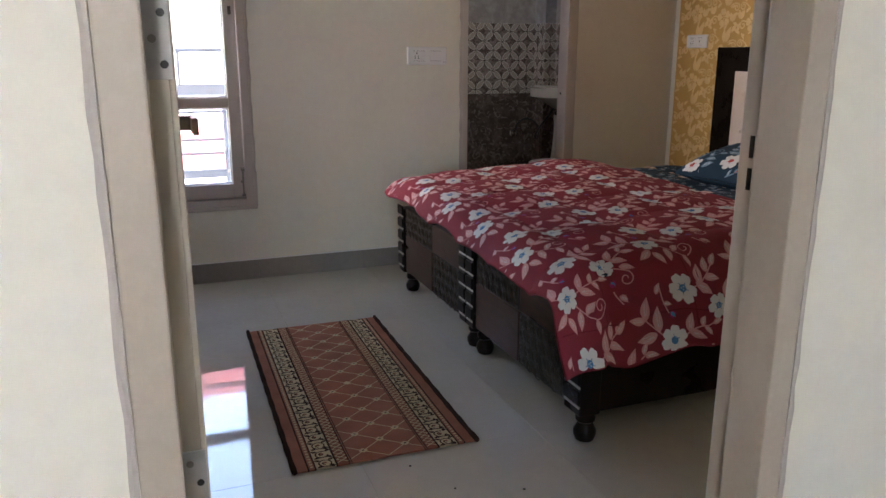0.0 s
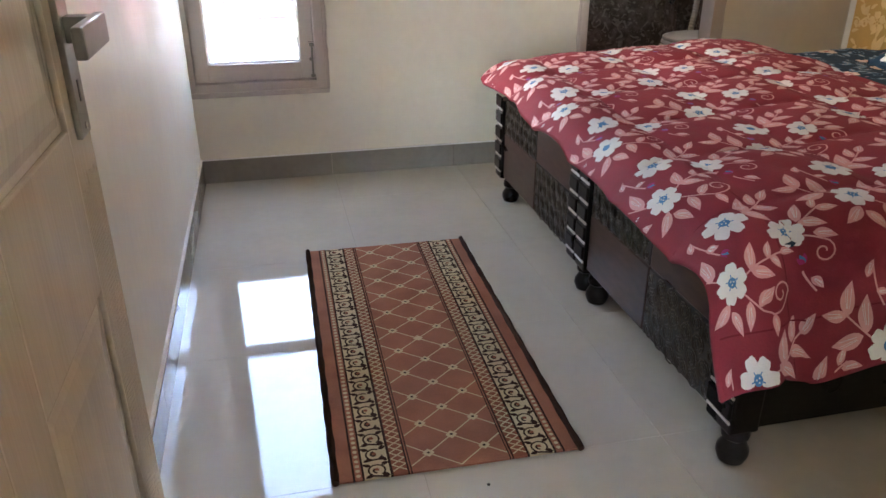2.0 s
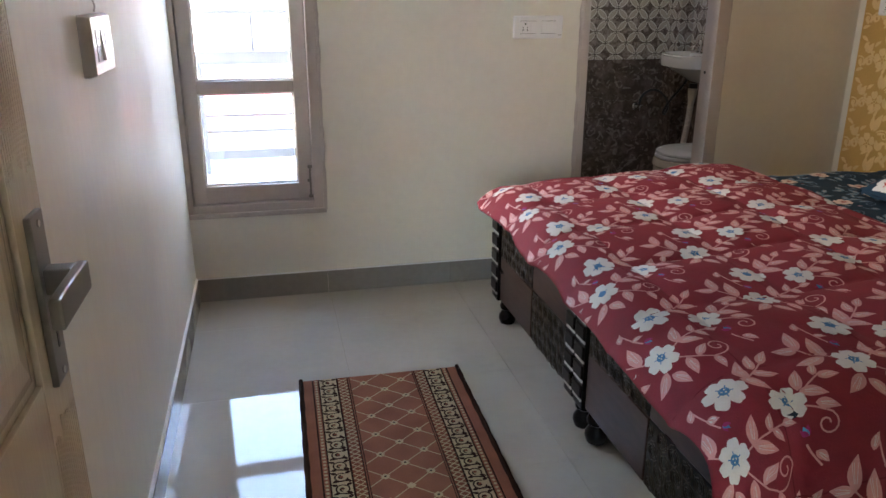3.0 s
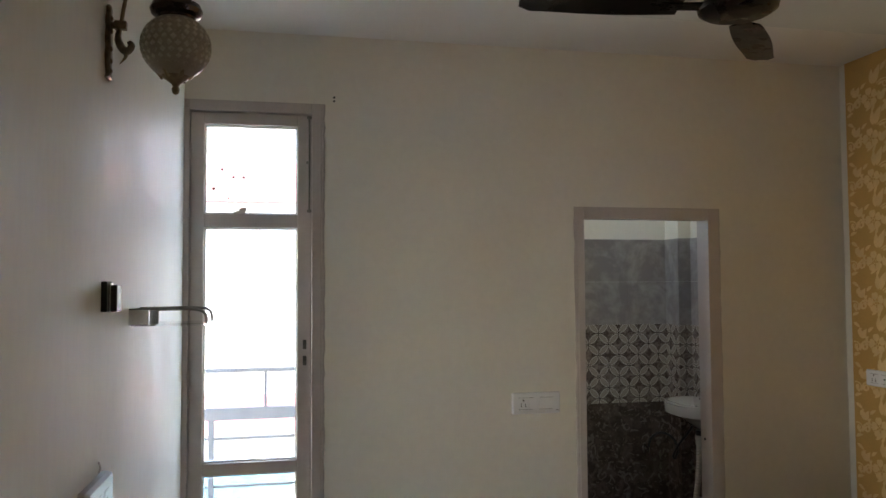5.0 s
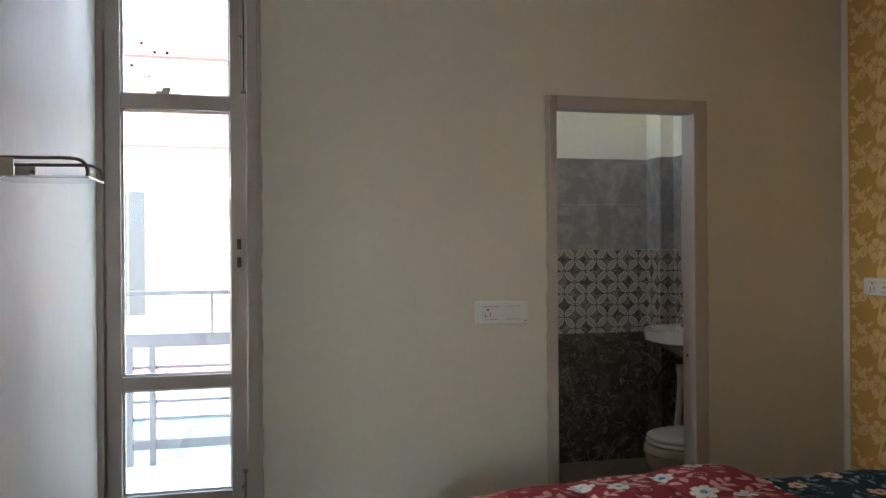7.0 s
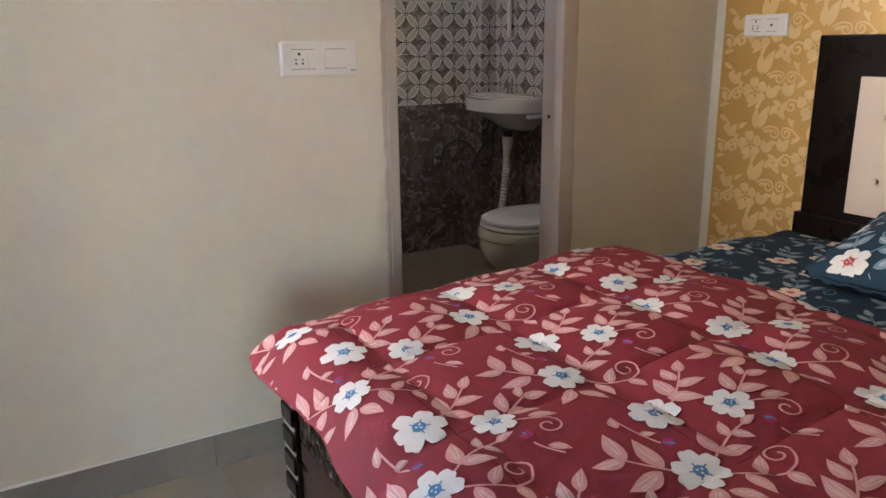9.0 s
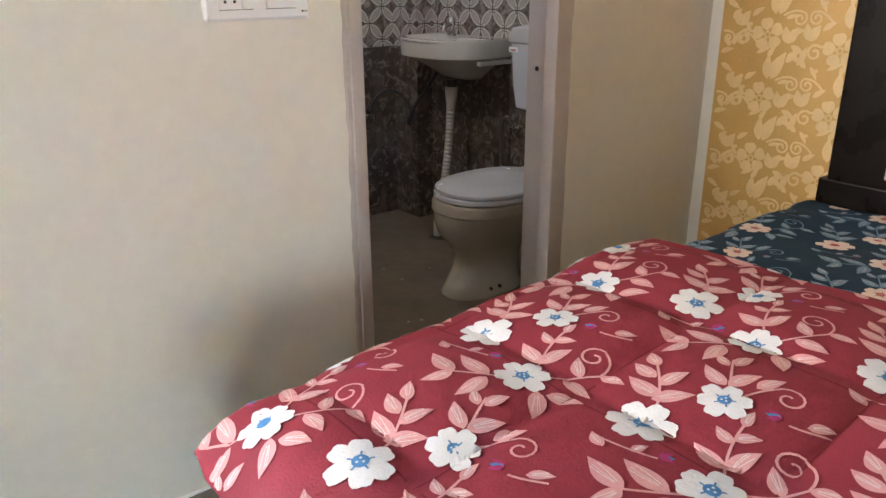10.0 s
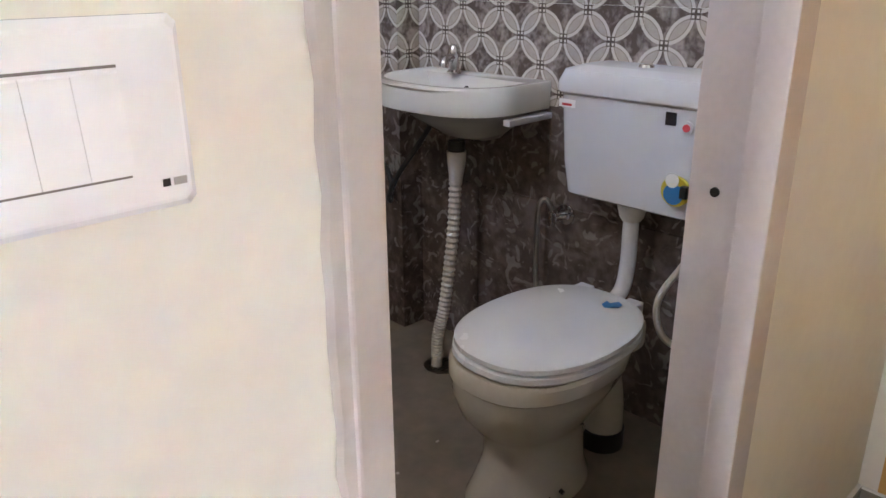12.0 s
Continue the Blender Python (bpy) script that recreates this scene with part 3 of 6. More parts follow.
for side in (0, 1):
    y0, y1 = (0.0, 0.007) if side == 0 else (DOOR_T - 0.007, DOOR_T)
    for a, b in STILES:
        box(leafm, a, b, y0, y1, 0, DOOR_H, 0.002)
    for a, b in RAILS:
        for c, d in ((0.108, 0.338), (0.428, 0.675)):
            box(leafm, c, d, y0, y1, a, b, 0.002)
part("leaf", leafm, DOORPAINT, door)
ribs = bmesh.new()
rnd = random.Random(12)
for k in range(13):
    x = 0.680 + 0.0064 * k
    for a, b in ((0.06, 0.90), (1.15, 1.60), (1.62, DOOR_H - 0.06)):
        lo, hi = a + rnd.uniform(0, 0.03), b - rnd.uniform(0, 0.03)
        box(ribs, x, x + rnd.uniform(0.0025, 0.0042), -0.0007, 0.0005, lo, hi)
tagged(part("embossed_grain", ribs, DOORPAINT, door, "upright embossed grain lines"), kind="stuff")
for a, b in ((0.19, 0.765), (0.952, 1.56), (1.66, 1.95)):
    for c, d in ((0.108, 0.338), (0.428, 0.675)):
        for side in (0, 1):
            bm = bmesh.new()
            base, top = (0.0068, 0.0005) if side == 0 else (DOOR_T - 0.0068, DOOR_T - 0.0005)
            lo = [(c + 0.008, a + 0.008), (d - 0.008, a + 0.008), (d - 0.008, b - 0.008), (c + 0.008, b - 0.008)]
            hi = [(c + 0.045, a + 0.050), (d - 0.045, a + 0.050), (d - 0.045, b - 0.050), (c + 0.045, b - 0.050)]
            rings(bm, [[Vector((x, base, z)) for x, z in lo], [Vector((x, (base + top) / 2, z)) for x, z in [(x + (0.012 if x < (c + d) / 2 else -0.012), z + (0.012 if z < (a + b) / 2 else -0.012)) for x, z in lo]], [Vector((x, top, z)) for x, z in hi]])
            part("raised_panel", bm, DOORPAINT, door)
for z in (0.63, 1.15, 1.78):
    hb = boxed(-0.0025, 0.0, 0.002, 0.030, z, z + 0.105, 0.0008)
    hin = part("hinge", hb, GREYMETAL, door, "grey steel butt hinge")
    pin = tube([(-0.005, 0.034, z), (-0.005, 0.034, z + 0.105)], 0.006, 10)
    part("hinge_pin", pin, STEEL, hin, smooth=True)
    for k in range(4):
        part("screw", tube([(-0.0024, 0.010 + 0.010 * (k % 2), z + 0.015 + 0.025 * k), (-0.0038, 0.010 + 0.010 * (k % 2), z + 0.015 + 0.025 * k)], 0.0042, 10), BLACK if k in (0, 2) else STEEL, hin)

# lever handle on a long plate; the lever points towards the hinges
plate = part("handle_plate", boxed(0.7000, 0.7420, -0.007, 0.0, 0.934, 1.118, 0.002), STEEL, door, "brushed steel handle plate")
lev = boxed(0.7090, 0.7310, -0.034, -0.007, 1.034, 1.061, 0.002)
box(lev, 0.6200, 0.7310, -0.046, -0.034, 1.032, 1.063, 0.003)
part("lever", lev, STEEL, plate, "chunky square lever")
part("keyhole", boxed(0.7190, 0.7240, -0.0078, -0.0069, 0.972, 0.995), BLACK, plate, "dark keyhole")
for z in (0.945, 1.107):
    part("screw", tube([(0.721, -0.0068, z), (0.721, -0.0085, z)], 0.004, 10), CHROME, plate)
plate2 = part("handle_plate", boxed(0.7000, 0.7420, DOOR_T, DOOR_T + 0.007, 0.934, 1.118, 0.002), STEEL, door, "brushed steel handle plate")
lev2 = boxed(0.7090, 0.7310, DOOR_T + 0.007, DOOR_T + 0.040, 1.034, 1.061, 0.002)
box(lev2, 0.6150, 0.7310, DOOR_T + 0.040, DOOR_T + 0.050, 1.032, 1.063, 0.003)
part("lever", lev2, STEEL, plate2, "chunky square lever")


# ---- wallpaper on the headboard wall ----
paper = thing("wallpaper", "gold wallpaper with pale raised flowers behind the bed", "wallpaper", (RIGHT, 2.5, 0.105), kind="structure")
PAPER_Y0, PAPER_Y1, PAPER_Z0, PAPER_Z1 = 0.94, 4.142, 0.11, 2.85
sheet = part("paper", boxed(RIGHT - 0.002, RIGHT + 0.0005, PAPER_Y0, PAPER_Y1, PAPER_Z0, PAPER_Z1 - 0.001), GOLD, paper)
sheet.matrix_parent_inverse = Matrix.Translation((-RIGHT, -2.5, -0.105))


def on_paper(u, v, lift):
    return Vector((RIGHT - 0.002 - lift, PAPER_Y1 - u, v))


PAPER_LAYER = [0]


def paper_inside(p):
    return 0.004 < p[0] < PAPER_Y1 - PAPER_Y0 - 0.004 and PAPER_Z0 + 0.004 < p[1] < PAPER_Z1 - 0.004


def paper_fill(bm, poly, surf, lift, slot=0, mid=True):
    """A printed shape, left out where it would run over the paper's edge."""
    if all(paper_inside(p) for p in poly):
        PAPER_LAYER[0] = (PAPER_LAYER[0] + 1) % 97
        lay_fill(bm, poly, surf, lift + PAPER_LAYER[0] * 0.000007, slot, mid)


def paper_line(bm, pts, width, surf, lift, slot=0):
    inside = [p for p in pts if paper_inside(p)]
    if len(inside) > 2:
        PAPER_LAYER[0] = (PAPER_LAYER[0] + 1) % 97
        lay_line(bm, inside, width, surf, lift + PAPER_LAYER[0] * 0.000007, slot)


def paper_motif(bm, u, v):
    """One repeat: a flower with a curl, a large split leaf, two scrolls, two tulips and small leaves."""
    for k in range(5):
        a = k * 1.257 + 0.5
        paper_fill(bm, petal_shape(u + 0.011 * math.cos(a), v + 0.011 * math.sin(a), a, 0.045, 0.041), on_paper, 0.0012)
    paper_line(bm, [(u + 0.009 * math.cos(a * 0.7), v + 0.009 * math.sin(a * 0.7)) for a in range(10)], 0.004, on_paper, 0.0020)
    # split leaf
    for du, an, ln, wd in ((0.030, 1.15, 0.098, 0.040), (0.018, 1.60, 0.080, 0.032)):
        paper_fill(bm, leaf_shape(u + du, v + 0.062, an, ln, wd), on_paper, 0.0012)
    # scrolls
    paper_line(bm, curve2((u + 0.045, v + 0.060), (u + 0.085, v + 0.085), (u + 0.112, v + 0.068)), 0.007, on_paper, 0.0012)
    paper_line(bm, swirl_points(u + 0.098, v + 0.052, 0.9, 0.022, -1.25), 0.007, on_paper, 0.0012)
    paper_line(bm, swirl_points(u + 0.150, v + 0.055, 2.2, 0.022, 1.25), 0.007, on_paper, 0.0012)
    paper_line(bm, curve2((u + 0.137, v + 0.073), (u + 0.170, v + 0.082), (u + 0.205, v + 0.038)), 0.007, on_paper, 0.0012)
    paper_line(bm, swirl_points(u - 0.075, v - 0.012, 0.8, 0.026, 1.3), 0.008, on_paper, 0.0012)
    paper_line(bm, curve2((u - 0.058, v + 0.006), (u - 0.045, v + 0.012), (u - 0.034, v + 0.006)), 0.008, on_paper, 0.0012)
    # tulips
    for du, dv, an in ((-0.158, 0.010, 1.9), (-0.158, 0.012, 1.1), (-0.092, 0.022, 1.9), (-0.092, 0.022, 1.1)):
        paper_fill(bm, leaf_shape(u + du, v + dv, an, 0.056, 0.031), on_paper, 0.0012)
    # small leaves and a bud
    for du, dv, an, ln, wd in ((0.070, 0.118, 0.75, 0.050, 0.020), (0.108, 0.112, 0.9, 0.036, 0.018), (0.136, 0.105, 2.2, 0.030, 0.014), (0.150, 0.112, -1.0, 0.040, 0.012), (-0.030, -0.060, 0.45, 0.050, 0.012), (-0.115, -0.040, 1.2, 0.040, 0.015), (-0.125, -0.045, 2.0, 0.034, 0.014), (0.075, 0.005, 0.3, 0.042, 0.014), (0.080, -0.030, -0.5, 0.044, 0.015), (0.010, -0.070, 1.0, 0.034, 0.014), (-0.060, 0.055, 0.6, 0.040, 0.014), (0.052, 0.052, 0.2, 0.040, 0.011)):
        paper_fill(bm, leaf_shape(u + du, v + dv, an, ln * 1.2, wd * 1.25), on_paper, 0.0012)
    paper_fill(bm, disc_shape(u + 0.172, v + 0.100, 0.006, 8), on_paper, 0.0012, 0, False)


bm = bmesh.new()
col = 0
while -0.067 + col * 0.232 < PAPER_Y1 - PAPER_Y0:
    for row in range(13):
        paper_motif(bm, -0.067 + col * 0.232, 0.235 + row * 0.200 - 0.035 * ((col + 2) % 3))
    col += 1
pp = tagged(part("raised_print", bm, PALEGOLD, paper, "pale raised floral print"), kind="stuff")
pp.matrix_parent_inverse = Matrix.Translation((-RIGHT, -2.5, -0.105))


# ---- bed ----
BX0, BX1, BY0, BY1 = 1.165, 3.03, 1.955, 3.745
bed = thing("bed", "dark carved wooden double box bed with tall headboard", "bed", (2.1, 2.85, 0.0))
inv_bed = Matrix.Translation((-2.1, -2.85, 0))


def bpart(name, b, material, label="", parent=None, smooth=False):
    ob = part(name, b, material, parent or bed, label, smooth)
    if parent is None:
        ob.matrix_parent_inverse = inv_bed
    return ob


PANEL_Z0, PANEL_MID, PANEL_Z1 = 0.105, 0.298, 0.43
bpart("box_base", boxed(BX0 + 0.022, BX1, BY0 + 0.012, BY1 - 0.012, PANEL_Z0, PANEL_Z1), DARKWOOD)
bpart("side_rail", boxed(BX0 + 0.06, BX1, BY0, BY0 + 0.012, PANEL_Z0 - 0.005, PANEL_Z1, 0.003), DARKWOOD, "black side rail")
bpart("side_rail", boxed(BX0 + 0.06, BX1, BY1 - 0.012, BY1, PANEL_Z0 - 0.005, PANEL_Z1, 0.003), DARKWOOD, "black side rail")
POSTS = ((1.945, 2.045), (2.783, 2.855), (2.862, 2.934), (3.685, 3.765))
for y0, y1 in POSTS:
    post = bpart("corner_post", boxed(BX0 - 0.014, BX0 + 0.06, y0, y1, PANEL_Z0 - 0.01, PANEL_Z1, 0.006), DARKWOOD, "grooved dark post")
    for k in range(5):
        z = PANEL_Z0 + 0.018 + k * 0.066
        g = boxed(BX0 - 0.018, BX0 - 0.0135, y0 + 0.004, y1 - 0.004, z, z + 0.007, 0.001)
        bpart("groove_line", g, SILVERLINE, "silver painted groove line", post)
        rb = boxed(BX0 - 0.022, BX0 - 0.0135, y0 + 0.002, y1 - 0.002, z + 0.012, z + 0.058, 0.005)
        bpart("rib", rb, DARKWOOD, "", post)
for x in (BX0 + 0.025, BX1 - 0.06):
    for y in (1.975, 2.745, 2.84, 3.66):
        bpart("bun_foot", lathe([(0.018, 0.0), (0.030, 0.006), (0.037, 0.026), (0.036, 0.040), (0.026, 0.058), (0.022, 0.064), (0.031, 0.072), (0.033, 0.084), (0.028, 0.098)], 20, (x, y, 0)), DARKWOOD, "turned bun foot", smooth=True)


def carved_panel(y0, y1, z0, z1, seed):
    """A sunk panel covered with raised carved spirals."""
    rnd = random.Random(seed)
    p = bpart("carved_panel", boxed(BX0 - 0.003, BX0 + 0.022, y0, y1, z0, z1, 0.002), CARVED, "black panel carved with spirals")

    def on(u, v, lift):
        return Vector((BX0 - 0.003 - lift, u, v))

    w, h = y1 - y0, z1 - z0
    nu, nv = max(2, round(w / 0.053)), max(2, round(h / 0.050))
    for i in range(nu):
        for j in range(nv):
            u = y0 + (i + 0.5 + (0.22 if j % 2 else -0.12)) * w / nu
            v = z0 + (j + 0.5) * h / nv
            r = min(0.030, u - y0 - 0.003, y1 - u - 0.003)
            pts = swirl_points(u, v, rnd.random() * 6.3, r, 2.7 * (1 if (i + j) % 2 else -1), 26)
            bm = tube([on(a, b, 0.0015) for a, b in pts], 0.0019, 4)
            a = pts[0]
            tube([on(a[0], max(z0 + 0.004, min(z1 - 0.004, a[1] + d)), 0.001) for d in (-0.020, 0, 0.020)], 0.0022, 4, bm)
            bpart("carved_spiral", bm, CARVEDGE, "", p, True)
    return p


for y0, ym, y1 in ((2.049, 2.395, 2.779), (2.938, 3.295, 3.681)):
    carved_panel(ym + 0.003, y1, PANEL_MID + 0.003, PANEL_Z1, int(y0 * 10))
    bpart("plain_panel", boxed(BX0 - 0.004, BX0 + 0.022, ym + 0.003, y1, PANEL_Z0, PANEL_MID - 0.003, 0.003), GLOSSWOOD, "glossy plain walnut panel")
    bpart("plain_panel", boxed(BX0 - 0.004, BX0 + 0.022, y0, ym - 0.003, PANEL_MID + 0.003, PANEL_Z1, 0.003), GLOSSWOOD, "glossy plain walnut panel")
    carved_panel(y0, ym - 0.003, PANEL_Z0, PANEL_MID - 0.003, int(y0 * 10) + 1)

# headboard: dark frame round a tufted cream panel
HBX0, HBX1 = 3.045, 3.112
HBY0, HBY1 = 2.0, 3.69
hb = bpart("headboard", boxed(HBX0, HBX1, HBY0, HBY1, 0.43, 1.235, 0.006), DARKWOOD, "dark lacquered headboard")
low = boxed(3.040, HBX1, HBY0 - 0.02, HBY1 + 0.022, 0.0, 0.632, 0.005)
bpart("headboard_base", low, DARKWOOD, "dark lacquered headboard base")
cush = bmesh.new()
CU, CV = 30, 16
CY0, CY1, CZ0, CZ1 = HBY0 + 0.155, HBY1 - 0.16, 0.66, 1.105
grid = []
for i in range(CU + 1):
    col = []
    for j in range(CV + 1):
        a, b = i / CU, j / CV
        edge = min(a * 6, (1 - a) * 6, b * 3.5, (1 - b) * 3.5, 1.0)
        h = 0.030 * math.sin(math.pi / 2 * edge) if edge < 1 else 0.030
        for q in range(7):
            for r in range(2):
                ty, tz = (q + 0.5) / 7, (r + 0.6) / 2.2
                d = math.hypot((a - ty) * (CY1 - CY0), (b - tz) * (CZ1 - CZ0))
                h -= 0.012 * math.exp(-(d / 0.035) ** 2)
        col.append(cush.verts.new((HBX0 - 0.001 - h, CY0 + a * (CY1 - CY0), CZ0 + b * (CZ1 - CZ0))))
    grid.append(col)
for i in range(CU):
    for j in range(CV):
        cush.faces.new((grid[i][j], grid[i + 1][j], grid[i + 1][j + 1], grid[i][j + 1]))
bpart("tufted_panel", cush, CREAMCLOTH, "cream tufted leatherette panel", hb, True)
for q in range(7):
    for r in range(2):
        y, z = CY0 + (q + 0.5) / 7 * (CY1 - CY0), CZ0 + (r + 0.6) / 2.2 * (CZ1 - CZ0)
        bpart("button", tube([(HBX0 - 0.021, y, z), (HBX0 - 0.026, y, z)], 0.009, 10), CREAMCLOTH, "", hb)

mat_bm = boxed(BX0 + 0.035, BX1 - 0.002, BY0 + 0.03, BY1 - 0.03, PANEL_Z1, 0.545, 0.03)
single("mattress", mat_bm, NAVY, "mattress wrapped in the dark blue sheet on the bed", "mattress", smooth=True)


def edge_drop(b, radius, most):
    """Run b past an edge: how far out and how far down the cloth has gone."""
    if b <= 0:
        return 0.0, 0.0
    ang = min(b / radius, most)
    out, down = radius * math.sin(ang), radius * (1 - math.cos(ang))
    rest = b - radius * most
    if rest > 0:
        out += rest * math.cos(most)
        down += rest * math.sin(most)
    return out, down


# quilt: a runs from the foot edge to the head, c from the near edge across the bed
QX, QY0, QY1 = 1.215, 2.12, 3.665
Q_END = 0.98


def quilt_top(x, y):
    z = 0.576 + 0.042 * max(0.0, min(1.0, (x - 1.2) / 0.75))
    fx, fy = x - 1.25, y - 2.12
    puff = abs(math.sin(math.pi * fx / 0.30)) ** 0.5 * abs(math.sin(math.pi * fy / 0.31)) ** 0.5
    z += 0.019 * puff + 0.0015 * noise.noise(Vector((x * 18, y * 10, 8.0))) + 0.010 * noise.noise(Vector((x * 3.1, y * 2.7, 1.0))) + 0.004 * noise.noise(Vector((x * 9, y * 8, 4.0)))
    z += 0.020 * min(1.0, max(0.0, (y - 2.5) / 0.6))
    return z


def quilt_raw(a, c):
    foot_o, foot_d = edge_drop(-a, 0.17, 0.85)
    near_o, near_d = edge_drop(-c, 0.22, 1.15)
    far_o, far_d = edge_drop(c - (QY1 - QY0), 0.07, 1.1)
    x = QX + max(a, 0.0) - foot_o
    y = QY0 + max(0.0, min(c, QY1 - QY0)) - near_o + far_o
    side = max(near_d, far_d)
    down = (foot_d ** 3 + side ** 3) ** (1 / 3)
    z = quilt_top(x, y) - down
    wave = min(1.0, down / 0.15)
    if near_d > 0.02:
        y -= wave * (0.014 * math.sin(x * 13.0) + 0.012 * noise.noise(Vector((x * 7, z * 5, 2.0))))
        crease = math.exp(-((x - 1.225) / 0.03) ** 2) * wave
        y += 0.018 * crease
    if foot_d > 0.01:
        x -= wave * (0.010 * math.sin(y * 11.0) + 0.010 * noise.noise(Vector((y * 8, z * 4, 6.0))))
    # the turned end towards the pillows lies a little higher, then thins to the sheet
    end = (a - Q_END) / 0.05
    if end > -1:
        z -= 0.018 * max(0.0, end + 1) ** 2 * 0.6
    return Vector((x, y, z))


def surface_with_normal(raw):
    def on(u, v, lift):
        p = raw(u, v)
        if not lift:
            return p
        e = 0.004
        du, dv = raw(u + e, v) - raw(u - e, v), raw(u, v + e) - raw(u, v - e)
        n = du.cross(dv)
        if n.length < 1e-9:
            n = Vector((0, 0, 1))
        return p + n.normalized() * lift
    return on


on_quilt_full = surface_with_normal(quilt_raw)


def on_quilt(u, v, lift):
    return on_quilt_full(u, v, lift * 0.8)


def foot_run(c):
    """Length of cloth that hangs over the foot, longer near the corner."""
    t = max(0.0, min(1.0, c / 1.5))
    return 0.215 - 0.035 * t + 0.008 * math.sin(c * 14)


def near_run(a):
    return 0.43 + 0.010 * math.sin(a * 16) - 0.018 * math.exp(-((a + 0.03) / 0.02) ** 2)


FAR_RUN = 0.13


def grid_cloth(raw, us, vs, lo_u=None, lo_v=None):
    bm = bmesh.new()
    rows = []
    for u in us:
        rows.append([bm.verts.new(raw(u, v)) for v in vs])
    for i in range(len(us) - 1):
        for j in range(len(vs) - 1):
            bm.faces.new((rows[i][j], rows[i + 1][j], rows[i + 1][j + 1], rows[i][j + 1]))
    return bm


def quilt_warp(s, t):
    """Unit square to cloth coordinates, with the hanging edges at their own lengths."""
    c_lin = -0.43 + t * (0.43 + (QY1 - QY0) + FAR_RUN)
    fr_ = foot_run(c_lin)
    a = -fr_ + s * (fr_ + Q_END)
    nr = near_run(a)
    c = -nr + t * (nr + (QY1 - QY0) + FAR_RUN)
    return a, c


bm = grid_cloth(lambda s, t: quilt_raw(*quilt_warp(s, t)), [i / 110 for i in range(111)], [j / 190 for j in range(191)])
quilt = thing("quilt", "red quilt printed with white flowers, draped over the bed", "quilt", (1.6, 2.9, 0.6))
inv_q = Matrix.Translation((-1.6, -2.9, -0.6))
top = part("cover", bm, RED, quilt, "", True, True)
top.matrix_parent_inverse = inv_q
sol = top.modifiers.new("thickness", "SOLIDIFY")
sol.thickness, sol.offset = 0.014, -1.0


def inside_quilt(u, v, m=0.004):
    if not -0.43 - 0.0 < v - 0.0 < (QY1 - QY0) + FAR_RUN - m:
        return False
    return -foot_run(v) + m < u < Q_END - m and v > -near_run(u) + m


def clip_fill(bm, poly, surf, lift, slot, keep):
    """Lay an outline, drawn in to the cloth's edge where it would run over it."""
    if not poly:
        return
    cx = sum(p[0] for p in poly) / len(poly)
    cy = sum(p[1] for p in poly) / len(poly)
    if not keep(cx, cy):
        return
    out = []
    for x, y in poly:
        t = 1.0
        while t > 0.1 and not keep(cx + (x - cx) * t, cy + (y - cy) * t):
            t -= 0.1
        out.append((cx + (x - cx) * t, cy + (y - cy) * t))
    lay_fill(bm, out, surf, lift, slot)


def clip_line(bm, pts, w, surf, lift, slot, keep):
    run = []
    for p in pts:
        if keep(*p):
            run.append(p)
        else:
            if len(run) > 1:
                lay_line(bm, run, w, surf, lift, slot)
            run = []
    if len(run) > 1:
        lay_line(bm, run, w, surf, lift, slot)


def flower(bm, x, y, r, turn, surf, keep, rnd, slots=(0, 1)):
    n = 6
    for k in range(n):
        a = turn + k * 2 * math.pi / n + rnd.uniform(-0.12, 0.12)
        clip_fill(bm, petal_shape(x, y, a, r * rnd.uniform(1.10, 1.26), r * 0.74), surf, 0.0016 + 0.00012 * k, slots[0], keep)
    clip_fill(bm, disc_shape(x, y, r * 0.27, 11), surf, 0.0027, slots[1], keep)
    for k in range(5):
        a = turn + k * 1.257
        clip_line(bm, [(x + r * 0.2 * math.cos(a), y + r * 0.2 * math.sin(a)), (x + r * 0.42 * math.cos(a), y + r * 0.42 * math.sin(a))], r * 0.06, surf, 0.0026, slots[1], keep)
    for k in range(3):
        a = turn + k * 2.09
        clip_fill(bm, disc_shape(x + r * 0.11 * math.cos(a), y + r * 0.11 * math.sin(a), r * 0.05, 6), surf, 0.0032, slots[0], keep)


def bud(bm, x, y, turn, s, surf, keep, slots):
    for k in (-1, 0, 1):
        clip_fill(bm, leaf_shape(x, y, turn + 0.45 * k, 0.018 * s, 0.009 * s, 5), surf, 0.0014 + 0.0001 * (k + 1), slots[0] if k else slots[1], keep)


# one repeat of the print: leaves as place, turn and length, by the flower that they grow from
ROUND_FIRST = ((-0.043, 0.031, 1.54, 0.071), (-0.052, 0.027, -2.98, 0.067), (-0.082, 0.071, 1.42, 0.067), (-0.083, 0.072, 2.93, 0.052), (0.057, 0.013, 1.32, 0.060), (0.057, 0.013, -0.20, 0.055), (0.105, 0.034, 1.21, 0.036), (0.112, 0.039, -0.85, 0.036), (0.142, 0.040, 0.20, 0.034), (0.045, -0.044, -1.59, 0.055), (0.070, -0.058, 0.83, 0.047), (0.098, -0.075, -1.44, 0.042), (-0.012, -0.043, -2.43, 0.060), (-0.008, -0.058, -1.03, 0.054), (-0.035, 0.143, 1.13, 0.036), (-0.016, 0.111, -0.18, 0.028))
